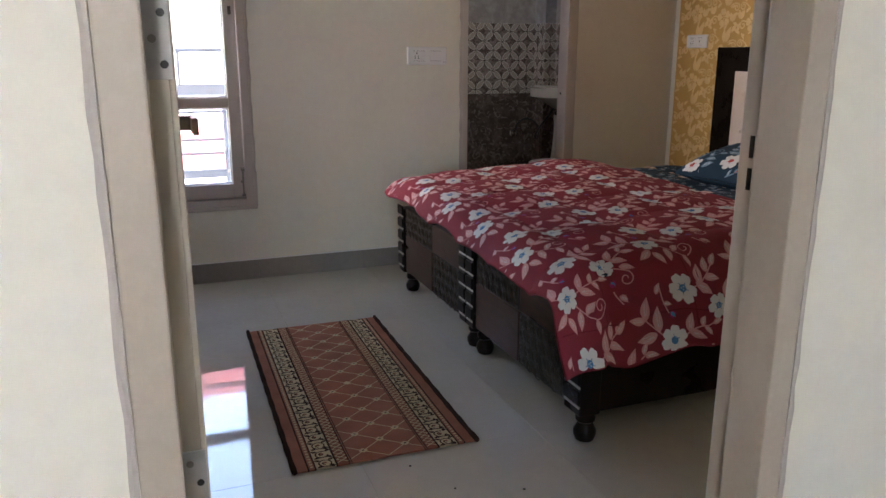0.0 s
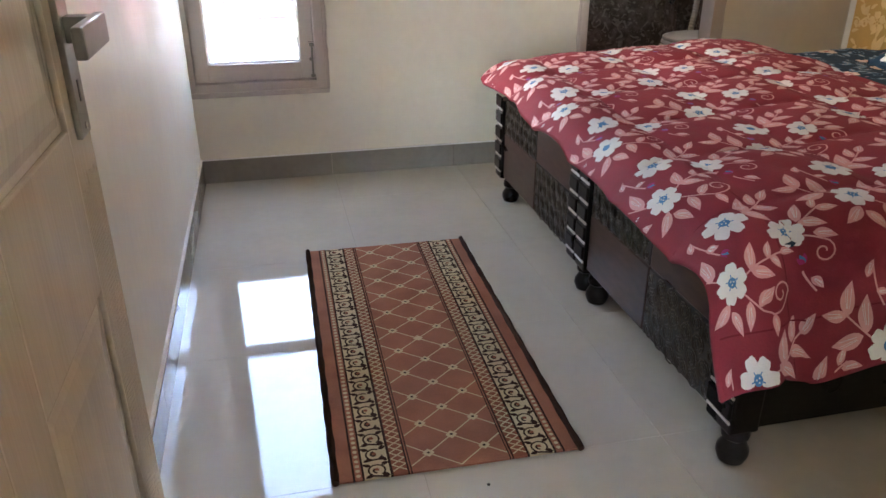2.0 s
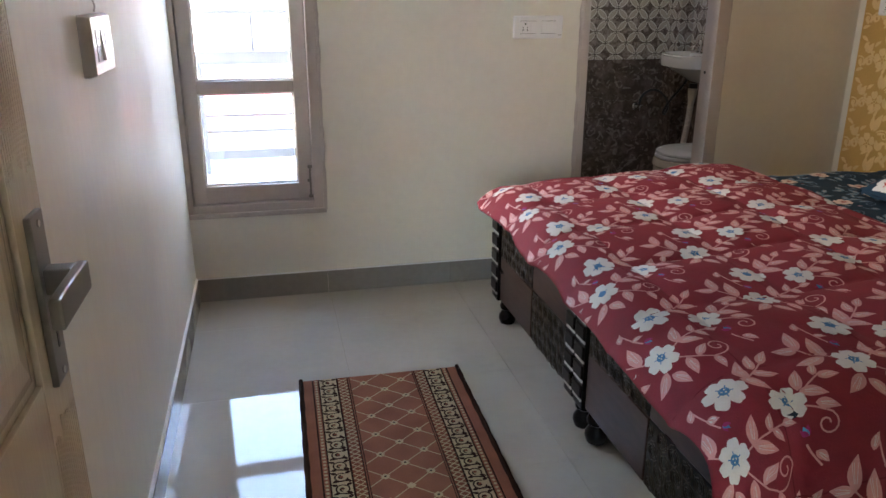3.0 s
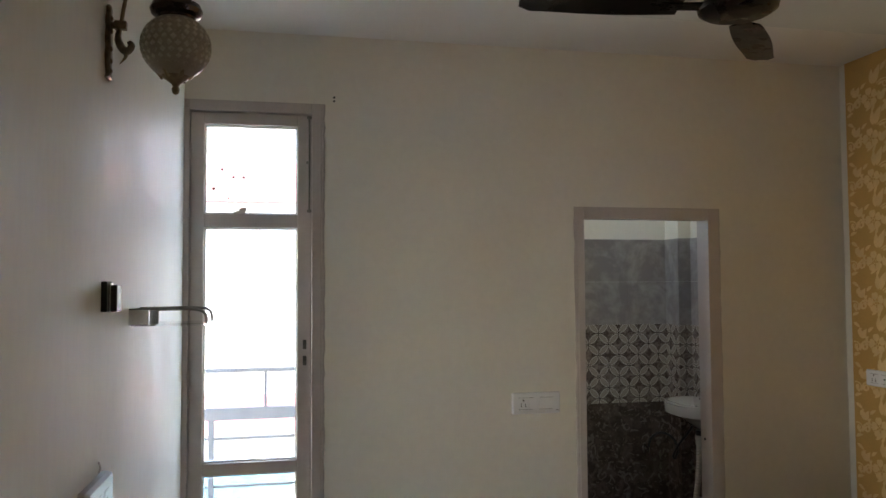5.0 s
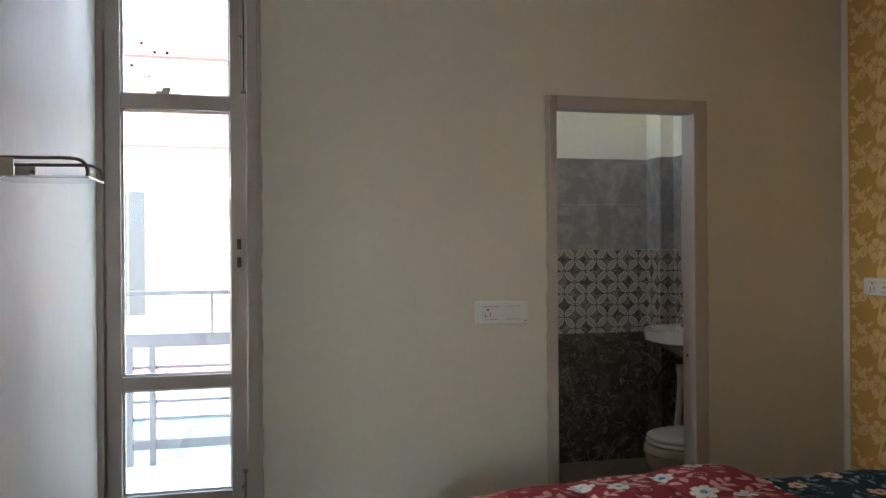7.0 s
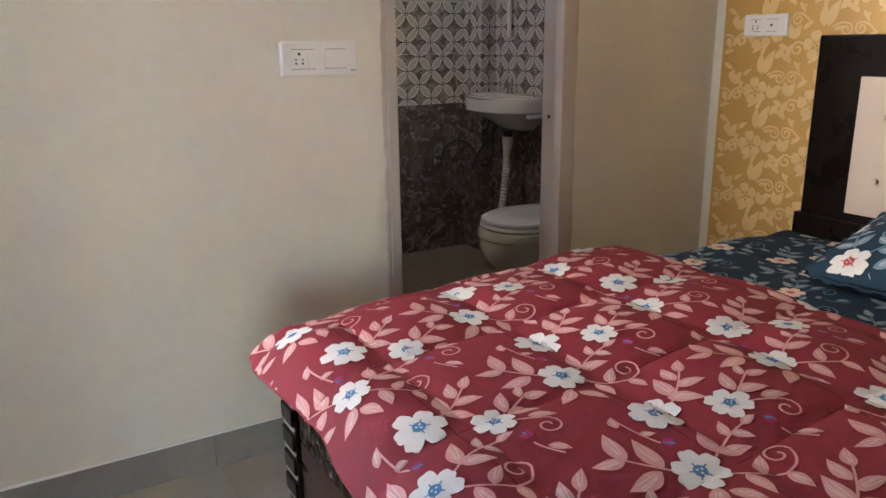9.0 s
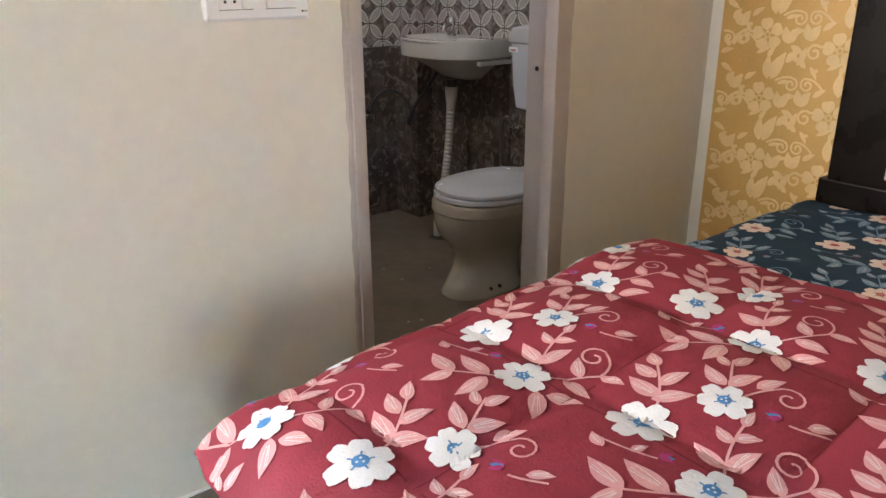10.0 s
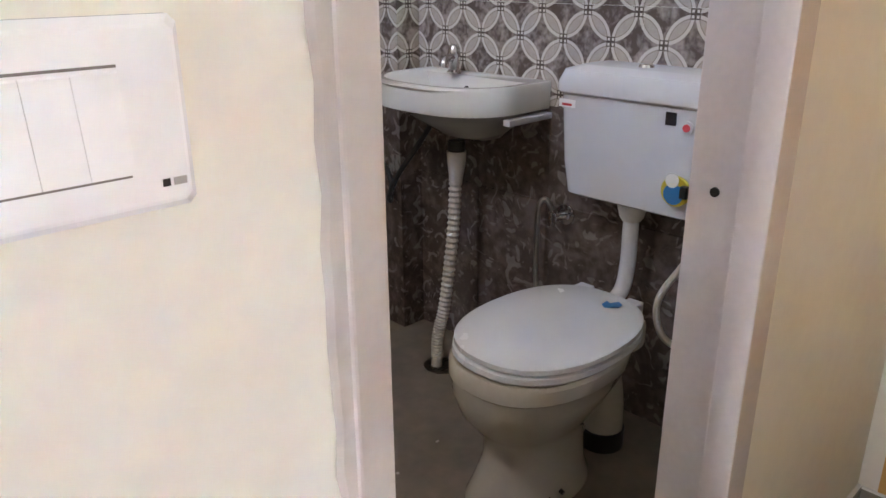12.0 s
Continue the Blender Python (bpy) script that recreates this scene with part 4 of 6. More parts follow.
ROUND_OTHERS = ((0.109, -0.179, 1.41, 0.064), (0.096, -0.172, -0.69, 0.060), (0.131, -0.161, -0.25, 0.052), (0.144, -0.147, 1.32, 0.050), (0.171, -0.132, 0.90, 0.046), (0.191, -0.236, 1.16, 0.054), (0.193, -0.238, -0.33, 0.056), (0.247, -0.218, -0.04, 0.044), (0.240, -0.211, 1.01, 0.036), (0.213, -0.272, -0.37, 0.048), (0.186, -0.363, -0.83, 0.036))


def floral(surf, keep, u0, v0, ulo, uhi, vlo, vhi, slots, seed, s=1.0, g=1.0):
    """The printed repeat: three flowers, leafy stems, curls and small buds in each cell; g stretches the repeat."""
    bm = bmesh.new()
    rnd = random.Random(seed)
    W, C, L, A, B = slots
    for i in range(-8, 9):
        for j in range(-10, 11):
            x, y = u0 + g * (i * 0.353 - j * 0.015), v0 - g * (i * 0.191 + j * 0.344)
            if not (ulo - 0.4 < x < uhi + 0.2 and vlo - 0.3 < y < vhi + 0.5):
                continue

            def at(a, b):
                return (x + g * a, y + g * b)

            flower(bm, *at(0.0, 0.0), 0.043 * s, 0.3, surf, keep, rnd, (W, C))
            flower(bm, *at(0.044, -0.195), 0.047 * s, 0.9, surf, keep, rnd, (W, C))
            flower(bm, *at(0.158, -0.254), 0.038 * s, 0.1, surf, keep, rnd, (W, C))
            for k, (a, b, an, ln) in enumerate(ROUND_FIRST + ROUND_OTHERS):
                p, ln = at(a, b), ln * s * 1.04
                clip_fill(bm, leaf_shape(*p, an - 0.06, ln * 1.05, ln * 0.40 + 0.004, 9), surf, 0.0012 + 0.00004 * (k % 8), L, keep)
                for off in (-0.17, 0.10, 0.24):
                    clip_line(bm, [(p[0] + ln * q * math.cos(an + off * (1 - 0.55 * q)), p[1] + ln * q * math.sin(an + off * (1 - 0.55 * q))) for q in (0.22, 0.42, 0.62, 0.80)], 0.0009 * s, surf, 0.0023, W, keep)
            for pts in (((-0.035, 0.02), (-0.065, 0.05), (-0.085, 0.075)), ((0.03, 0.0), (0.08, 0.035), (0.145, 0.042)), ((0.025, -0.025), (0.065, -0.055), (0.10, -0.078)), ((0.0, 0.08), (-0.02, 0.12), (-0.02, 0.176)), ((0.085, -0.19), (0.14, -0.165), (0.20, -0.10)), ((0.18, -0.25), (0.22, -0.225), (0.262, -0.206)), ((0.18, -0.268), (0.205, -0.275), (0.228, -0.292)), ((0.172, -0.344), (0.175, -0.365), (0.195, -0.395))):
                clip_line(bm, [at(*p) for p in curve2(*pts, 9)], 0.0040 * s, surf, 0.0010, L, keep)
            clip_line(bm, [at(*p) for p in curve2((0.098, -0.076), (0.135, -0.078), (0.148, -0.045), 9)], 0.0042 * s, surf, 0.0010, L, keep)
            clip_line(bm, swirl_points(*at(0.124, -0.040), -0.2, 0.026 * s, 1.15, 18), 0.0042 * s, surf, 0.0012, L, keep)
            clip_line(bm, swirl_points(*at(0.222, -0.318), 1.3, 0.027 * s, -1.25, 18), 0.0040 * s, surf, 0.0012, L, keep)
            bud(bm, *at(0.004, 0.082), -0.9, 1.25 * s, surf, keep, (A, B))
            bud(bm, *at(0.180, -0.330), 1.9, 1.25 * s, surf, keep, (A, B))
    return bm


bm = floral(on_quilt, inside_quilt, 1.496 - QX, 3.444 - QY0, -0.3, Q_END, -0.45, 1.75, (0, 1, 2, 3, 1), 11)
pr = tagged(part("printed_pattern", bm, [WHITEPRINT, BLUEPRINT, PINK, MAGENTA], quilt, "printed white flowers with blue hearts and pink leaves"), kind="stuff")
pr.matrix_parent_inverse = inv_q
# seams are coloured darker to stand for shade in the quilting creases
seams = bmesh.new()
for k in range(-1, 4):
    u = 0.30 * k
    clip_line(seams, [(u, v * 0.02) for v in range(-22, 86)], 0.0035, on_quilt, 0.0007, 0, inside_quilt)
for k in range(-1, 6):
    v = 0.31 * k
    clip_line(seams, [(w * 0.02, v) for w in range(-14, 48)], 0.0035, on_quilt, 0.0007, 0, inside_quilt)
pr = part("stitched_seam", seams, STITCH, quilt, "stitched quilting seams")
pr.matrix_parent_inverse = inv_q

# bedsheet between the quilt and the headboard
SY0, SY1 = 2.02, 3.70


def sheet_raw(a, c):
    x = 2.10 + a
    near_o, near_d = edge_drop(-c, 0.06, 1.45)
    far_o, far_d = edge_drop(c - (SY1 - SY0), 0.06, 1.45)
    y = SY0 + max(0.0, min(c, SY1 - SY0)) - near_o + far_o
    z = 0.566 - near_d - far_d + 0.010 * noise.noise(Vector((x * 5, y * 4, 9.0))) + 0.006 * noise.noise(Vector((x * 13, y * 5, 3.0)))
    if far_d > 0.02 or near_d > 0.02:
        y += 0.010 * math.sin(x * 17)
    return Vector((x, y, z))


on_sheet = surface_with_normal(sheet_raw)
bm = grid_cloth(sheet_raw, [0.925 * i / 46 for i in range(47)], [-0.20 + (SY1 - SY0 + 0.34) * j / 96 for j in range(97)])
bedsheet = thing("bedsheet", "dark navy bedsheet printed with pale flowers, tucked on the mattress", "bedsheet", (2.6, 2.9, 0.56))
inv_s = Matrix.Translation((-2.6, -2.9, -0.56))
top = part("cloth", bm, NAVY, bedsheet, "", True, True)
top.matrix_parent_inverse = inv_s
sol = top.modifiers.new("thickness", "SOLIDIFY")
sol.thickness, sol.offset = 0.004, -1.0


def inside_sheet(u, v):
    return 0.01 < u < 0.915 and -0.19 < v < SY1 - SY0 + 0.13


bm = floral(on_sheet, inside_sheet, 0.15, 1.5, 0, 0.92, -0.2, 1.85, (0, 1, 2, 2, 1), 21, 0.9)
pr = tagged(part("printed_pattern", bm, [PEACH, REDPRINT, PALEBLUE], bedsheet, "printed peach flowers and pale blue leaves"), kind="stuff")
pr.matrix_parent_inverse = inv_s

# pillow leaning on the headboard
PM = pose(2.74, 2.985, 0.662, 0, -14, 4)


def pillow_side(u, v, s):
    a, b = max(-1.0, min(1.0, u / 0.24)), max(-1.0, min(1.0, v / 0.32))
    h = 0.088 * (max(0.0, 1 - abs(a) ** 2.6) * max(0.0, 1 - abs(b) ** 2.8)) ** 0.55
    h += 0.006 * noise.noise(Vector((u * 9, v * 8, s * 3.0))) * (1 - a * a) * (1 - b * b)
    pull = 1 - 0.05 * (1 - abs(b)) * abs(a) - 0.03 * (1 - abs(a)) * abs(b)
    return PM @ Vector((u * pull, v * pull, s * max(h, 0.003)))


pillow = thing("pillow", "plump navy pillow with white flowers, leaning on the headboard", "pillow", (2.735, 2.92, 0.60))
inv_p = Matrix.Translation((-2.735, -2.92, -0.60))
bm = grid_cloth(lambda a, b: pillow_side(a, b, 1), [-0.24 + 0.48 * i / 28 for i in range(29)], [-0.32 + 0.64 * j / 36 for j in range(37)])
lowr = [[bm.verts.new(pillow_side(-0.24 + 0.48 * i / 28, -0.32 + 0.64 * j / 36, -1)) for j in range(37)] for i in range(29)]
for i in range(28):
    for j in range(36):
        bm.faces.new((lowr[i][j], lowr[i][j + 1], lowr[i + 1][j + 1], lowr[i + 1][j]))
bmesh.ops.remove_doubles(bm, verts=bm.verts, dist=0.0065)
part("cushion", bm, NAVY, pillow, "", True).matrix_parent_inverse = inv_p
fl = bmesh.new()
NF = 120
inner, outer = [], []
for i in range(NF):
    th = 2 * math.pi * i / NF
    cx, cy = math.cos(th), math.sin(th)
    k = 1 / max(abs(cx), abs(cy))
    k = min(k, 1.32)
    w = 0.005 * math.sin(i * 1.9)
    inner.append(fl.verts.new(PM @ Vector((0.228 * cx * k, 0.305 * cy * k, 0.0))))
    outer.append(fl.verts.new(PM @ Vector((0.252 * cx * k, 0.334 * cy * k, w))))
for i in range(NF):
    fl.faces.new((inner[i], inner[(i + 1) % NF], outer[(i + 1) % NF], outer[i]))
fo = part("flange", fl, NAVY, pillow, "flat ruffled flange", True)
fo.matrix_parent_inverse = inv_p
sol = fo.modifiers.new("thickness", "SOLIDIFY")
sol.thickness = 0.003
on_pillow = surface_with_normal(lambda u, v: pillow_side(u, v, 1))
bm = floral(on_pillow, lambda u, v: abs(u) < 0.234 and abs(v) < 0.312, -0.20, 0.22, -0.24, 0.24, -0.32, 0.32, (0, 1, 2, 2, 1), 31, 1.15, 1.1)
tagged(part("printed_pattern", bm, [WHITEPRINT, REDPRINT, PALEBLUE], pillow, "printed white flowers"), kind="stuff").matrix_parent_inverse = inv_p


# ---- rug ----
rug = thing("rug", "rust brown woven rug with cream scroll borders on the tiles", "rug", (0.585, 2.70, 0.0))
rug.matrix_world = pose(0.585, 2.70, 0.0, 0, 0, -0.9)
RW, RL = 0.296, 0.615
half = [(0.0, 0.114, RUST), (0.114, 0.117, RUGBLACK), (0.117, 0.120, RUST), (0.120, 0.124, RUGBLACK), (0.124, 0.157, RUSTDARK), (0.157, 0.163, RUGBLACK), (0.163, 0.222, RUGCREAM), (0.222, 0.227, RUGBLACK), (0.227, 0.243, RUST), (0.243, 0.248, RUGBLACK), (0.248, 0.285, RUST)]
rug_mats = [RUST, RUGBLACK, RUSTDARK, RUGCREAM]


def rug_z(u, v):
    lift = 0.006 * math.exp(-((v + RL) / 0.05) ** 2) + 0.004 * math.exp(-((v - RL) / 0.05) ** 2)
    return 0.007 + lift * 0.6 + 0.0012 * noise.noise(Vector((0.3, v * 6, 0)))


def on_rug(u, v, lift):
    return Vector((u, v, rug_z(u, v) + lift))


bm = bmesh.new()
NV = 48
for s in (1, -1):
    for a, b, m in half:
        for k in range(NV):
            v0, v1 = -RL + 2 * RL * k / NV, -RL + 2 * RL * (k + 1) / NV
            q = [bm.verts.new(on_rug(s * p, w, 0)) for p, w in ((a, v0), (b, v0), (b, v1), (a, v1))]
            bm.faces.new(q if s == 1 else q[::-1]).material_index = rug_mats.index(m)
bmesh.ops.remove_doubles(bm, verts=bm.verts, dist=0.0005)
weave = part("weave", bm, rug_mats, rug, "", False, True)
sol = weave.modifiers.new("thickness", "SOLIDIFY")
sol.thickness, sol.offset = 0.006, -1.0
for s in (1, -1):
    pts = [(s * 0.287, -RL - 0.004 + (2 * RL + 0.008) * k / 40, 0.008 + rug_z(s * 0.287, -RL + 2 * RL * k / 40) - 0.007) for k in range(41)]
    part("bound_edge", tube(pts, [0.0085 + 0.0012 * math.sin(k * 1.7) for k in range(41)], 8), RUGBLACK, rug, "dark bound edge", True)
bm = bmesh.new()
# centre: net of wide diamonds with a dot at each crossing
hx, hy = 0.067, 0.0559
for r in range(23):
    v = -RL + r * hy
    for k in ((0,) if r % 2 == 0 else (-1, 1)):
        u = k * hx
        if 0 < r < 22:
            lay_fill(bm, [(u + 0.0145 * math.cos(a * 0.785) * (1.0 if a % 2 == 0 else 0.78), v + 0.0145 * math.sin(a * 0.785) * (1.0 if a % 2 == 0 else 0.78)) for a in range(8)], on_rug, 0.0018, 0, False)
            lay_fill(bm, disc_shape(u, v, 0.0042, 7), on_rug, 0.0024, 1, False)
        for d in (-1, 1):
            for e in (-1, 1):
                reach = 1.0 if abs(u + d * hx) < 0.113 else (0.113 - abs(u)) / hx
                if k == 0 or reach < 1.0:
                    if -RL <= v + e * hy * reach <= RL + 0.0001:
                        lay_line(bm, [(u + d * hx * reach * i / 5, v + e * hy * reach * i / 5) for i in range(6)], 0.0036, on_rug, 0.0012, 0)
# small net bands, scroll bands and dotted bands on both sides
for s in (1, -1):
    k = 0
    v = -RL + 0.01
    while v < RL - 0.02:
        for a, b in ((0.125, 0.156), (0.156, 0.125)):
            lay_line(bm, [(s * a, v), (s * (a + b) / 2, v + 0.011), (s * b, v + 0.022)], 0.0035, on_rug, 0.0009, 0)
        v += 0.022
    v = -RL + 0.022
    while v < RL - 0.02:
        u = s * 0.192
        f = 1 if k % 2 else -1
        lay_line(bm, [(u + 0.019 * math.cos(a * 0.42 + f), v + 0.019 * math.sin(a * 0.42 + f)) for a in range(13)], 0.0046, on_rug, 0.0011, 1)
        lay_line(bm, swirl_points(u, v, 1.57 * f, 0.010, 0.8 * f, 10), 0.005, on_rug, 0.0011, 1)
        lay_line(bm, curve2((u - 0.024, v - 0.022), (u + f * 0.024, v - 0.012), (u + 0.024, v - 0.026), 8), 0.006, on_rug, 0.0009, 1)
        for d in (-1, 1):
            lay_fill(bm, leaf_shape(u + d * 0.012, v + 0.016, 1.57 - d * 1.1, 0.022, 0.012, 5), on_rug, 0.0012, 1, False)
            lay_fill(bm, leaf_shape(u + d * 0.010, v - 0.014, -1.57 + d * 1.1, 0.021, 0.012, 5), on_rug, 0.0013, 1, False)
        lay_fill(bm, disc_shape(u, v + 0.002, 0.0055, 7), on_rug, 0.0014, 2, False)
        v += 0.056
        k += 1
    v = -RL + 0.006
    while v < RL - 0.012:
        lay_fill(bm, disc_shape(s * 0.235, v + 0.004, 0.0055, 7), on_rug, 0.0012, 0, False)
        v += 0.017
tagged(part("woven_pattern", bm, [RUGCREAM, RUGBLACK, RUSTDARK], rug, "woven cream net and black scrolls"), kind="stuff")


# ---- electric plates ----
def switch_plate(label, m, width, height, modules, depth=0.012, material=SWITCHWHITE):
    """A plate facing -y in its own axes, its rim sloped: modules are (kind, x, width)."""
    t = thing("switch_plate", label, "switch plate")
    t.matrix_world = m

    def outline(inset, y, r=0.004):
        w, hh = width / 2 - inset, height / 2 - inset
        return [Vector((x, y, z)) for x, z in ((-w + r, -hh), (w - r, -hh), (w, -hh + r), (w, hh - r), (w - r, hh), (-w + r, hh), (-w, hh - r), (-w, -hh + r))]

    part("plate", rings(bmesh.new(), [outline(0.0, 0.0), outline(0.0, -depth * 0.55), outline(0.004, -depth + 0.001), outline(0.006, -depth)]), material, t)
    h = height * 0.54
    for kind, x, w in modules:
        # shadow lines above and below each module are painted as grey strips
        for z in (h / 2, -h / 2 - 0.0010):
            part("shadow_gap", boxed(x - w / 2, x + w / 2, -depth - 0.0003, -depth + 0.001, z - 0.0007, z + 0.0007), SHADOWLINE, t, "thin grey strip painted as the module's shadow line")
        if kind == "socket":
            so = part("socket", boxed(x - w / 2, x + w / 2, -depth - 0.0012, -depth + 0.001, -h / 2 + 0.001, h / 2 - 0.001, 0.0005), material, t, "round-pin socket")
            for px, pz, r in ((0, 0.014, 0.0040), (-0.010, -0.002, 0.0024), (0.010, -0.002, 0.0024), (-0.010, -0.012, 0.0032), (0.010, -0.012, 0.0032)):
                part("pin_hole", tube([(x + px, -depth - 0.0008, pz), (x + px, -depth - 0.0016, pz)], r, 10), BLACK, so)
        elif kind == "jack":
            so = part("jack", boxed(x - w / 2, x + w / 2, -depth - 0.0012, -depth + 0.001, -h / 2 + 0.001, h / 2 - 0.001, 0.0005), material, t)
            part("pin", tube([(x, -depth - 0.001, 0), (x, -depth - 0.004, 0)], 0.004, 12), BLACK, so)
        else:
            bm = bmesh.new()
            z = h / 2 - 0.0012
            prof = [(-depth + 0.001, -z), (-depth - 0.0072, -z), (-depth - 0.0068, -z + 0.003), (-depth - 0.0012, z - 0.002), (-depth + 0.001, z)]
            rings(bm, [[Vector((xx, p, q)) for p, q in prof] for xx in (x - w / 2 + 0.00012, x + w / 2 - 0.00012)])
            part("rocker", bm, material, t)
    return t


plate_a = switch_plate("white modular switch plate with socket and rockers on the wall", pose(1.460, BACK, 1.185), 0.232, 0.098, [("socket", -0.062, 0.046), ("rocker", -0.025, 0.024), ("rocker", 0.026, 0.022), ("rocker", 0.048, 0.022), ("rocker", 0.070, 0.022)])
part("mark", boxed(0.096, 0.100, -0.0125, -0.0118, -0.036, -0.032), BLACK, plate_a)
part("mark", boxed(0.102, 0.109, -0.0125, -0.0118, -0.036, -0.032), SILVERLINE, plate_a)
switch_plate("white socket plate on the gold wallpaper", pose(RIGHT - 0.002, 3.955, 1.272, 0, 0, -90), 0.185, 0.078, [("socket", -0.038, 0.046), ("jack", 0.030, 0.046)])
switch_plate("glossy white switch plate standing off the wall", pose(LEFT, 2.69, 1.226, 0, 0, 90), 0.22, 0.125, [("socket", -0.052, 0.046), ("rocker", -0.014, 0.022), ("socket", 0.045, 0.046)], 0.026, PLASTIC)

# ---- wall lamp ----
LY, LZ = 2.782, 2.337
lamp = thing("wall_lamp", "antique brass wall lamp with frosted beaded globe, unlit", "wall lamp", (LEFT, LY, LZ))
inv_l = Matrix.Translation((-LEFT, -LY, -LZ))


def lpart(name, b, material, label="", parent=None, smooth=True):
    ob = part(name, b, material, parent or lamp, label, smooth)
    if parent is None:
        ob.matrix_parent_inverse = inv_l
    return ob


GX = 0.058
bp = bmesh.new()
prof = [(0.020, -0.09), (0.012, -0.078), (0.019, -0.06), (0.026, -0.035), (0.018, -0.012), (0.026, 0.012), (0.017, 0.035), (0.024, 0.055), (0.012, 0.075), (0.016, 0.088), (0.003, 0.096)]
outl = [(w, z) for w, z in prof] + [(-w, z) for w, z in reversed(prof)]
rings(bp, [[Vector((LEFT + 0.0005, LY + w, LZ + z)) for w, z in outl], [Vector((LEFT + 0.006, LY + w, LZ + z)) for w, z in outl], [Vector((LEFT + 0.010, LY + w * 0.7, LZ + z * 0.96)) for w, z in outl]])
back = lpart("back_plate", bp, BRASS, "ornate cast back plate")
for z in (-0.07, -0.045, -0.015, 0.03, 0.062):
    lpart("boss", tube([(LEFT + 0.008, LY, LZ + z), (LEFT + 0.014, LY, LZ + z)], [0.010, 0.004], 10), BRASS, "", back)
arm = smooth_path([(LEFT + 0.032, LY, LZ + 0.045), (LEFT + 0.040, LY, LZ + 0.10), (LEFT + 0.052, LY, LZ + 0.155), (LEFT + 0.085, LY, LZ + 0.188), (LEFT + 0.125, LY, LZ + 0.190), (LEFT + 0.152, LY, LZ + 0.172), (GX, LY, LZ + 0.142)])
lpart("arm", tube(arm, 0.0048, 10), BRASS, "curved brass arm")
bl = tube([(LEFT + 0.008, LY, LZ + 0.045), (LEFT + 0.018, LY, LZ + 0.045)], 0.009, 10)
box(bl, LEFT + 0.018, LEFT + 0.046, LY - 0.009, LY + 0.009, LZ + 0.035, LZ + 0.056, 0.002)
lpart("arm_block", bl, BRASS, smooth=False)
tail = smooth_path([(LEFT + 0.028, LY, LZ + 0.035), (LEFT + 0.026, LY, LZ + 0.010), (LEFT + 0.036, LY, LZ - 0.012), (LEFT + 0.048, LY, LZ - 0.018), (LEFT + 0.058, LY, LZ - 0.005), (LEFT + 0.052, LY, LZ + 0.006)], 6)
lpart("scroll", tube(tail, [0.006 + 0.004 * math.sin(math.pi * i / (len(tail) - 1)) for i in range(len(tail))], 8), BRASS, "leaf scroll")
tip = smooth_path([(LEFT + 0.040, LY, LZ - 0.012), (LEFT + 0.044, LY, LZ - 0.032), (LEFT + 0.030, LY, LZ - 0.052)], 6)
lpart("scroll_tip", tube(tip, [0.008 - 0.0006 * i for i in range(len(tip))], 8), BRASS)
GZ = LZ + 0.012
cap = lathe([(0.006, 0.142), (0.010, 0.134), (0.034, 0.128), (0.040, 0.120), (0.034, 0.110), (0.018, 0.106), (0.030, 0.100), (0.058, 0.094), (0.064, 0.080), (0.060, 0.068), (0.048, 0.062), (0.046, 0.056)], 28, (GX, LY, GZ))
lpart("cap", cap, BRONZE, "dark bronze cap")
gl = []
for i in range(25):
    a = -1.30 + (1.30 + 1.05) * i / 24
    gl.append((0.084 * math.cos(a) ** 0.92, 0.078 * math.sin(a) - 0.012 - 0.006 * max(0.0, -math.sin(a)) ** 4))
globe = lpart("globe", lathe(gl, 36, (GX, LY, GZ)), GLOBE, "frosted beaded glass globe")
bumps = bmesh.new()
for r in range(11):
    a = -1.15 + 1.95 * r / 10
    rad, z = 0.0845 * math.cos(a), 0.0785 * math.sin(a) - 0.012
    n = max(8, int(2 * math.pi * rad / 0.0205))
    for k in range(n):
        th = 2 * math.pi * (k + 0.5 * (r % 2)) / n
        p = Vector((GX + rad * math.cos(th), LY + rad * math.sin(th), GZ + z))
        d = Vector((math.cos(th) * math.cos(a), math.sin(th) * math.cos(a), math.sin(a)))
        side, up = Vector((-math.sin(th), math.cos(th), 0.0)), Vector((-math.cos(th) * math.sin(a), -math.sin(th) * math.sin(a), math.cos(a)))
        for size, lift in ((0.0078, 0.0008),):
            foot = [p + side * x * size + up * z * size - d * 0.001 for x, z in ((1, 0), (0, 1), (-1, 0), (0, -1))]
            head = [p + (q - p) * 0.72 + d * (lift + 0.0012) for q in foot]
            rings(bumps, [foot, head])
tagged(lpart("bead_motif", bumps, GLOBEDOT, "paler raised square bosses", globe, False), kind="stuff").matrix_parent_inverse = Matrix()
fin = lathe([(0.040, -0.082), (0.034, -0.090), (0.020, -0.100), (0.010, -0.108), (0.007, -0.114), (0.010, -0.120), (0.008, -0.130), (0.002, -0.134)], 20, (GX, LY, GZ))
lpart("finial", fin, BRASS, "brass finial")
for k in range(6):
    th = k * math.pi / 3
    lpart("claw", tube([(GX + 0.052 * math.cos(th), LY + 0.052 * math.sin(th), GZ - 0.070), (GX + 0.030 * math.cos(th), LY + 0.030 * math.sin(th), GZ - 0.093)], [0.004, 0.007], 6), BRASS)

# ---- black bracket and glass shelf ----
br = thing("wall_bracket", "small black wall bracket with a chrome strip", "bracket", (LEFT, 2.79, 1.674))
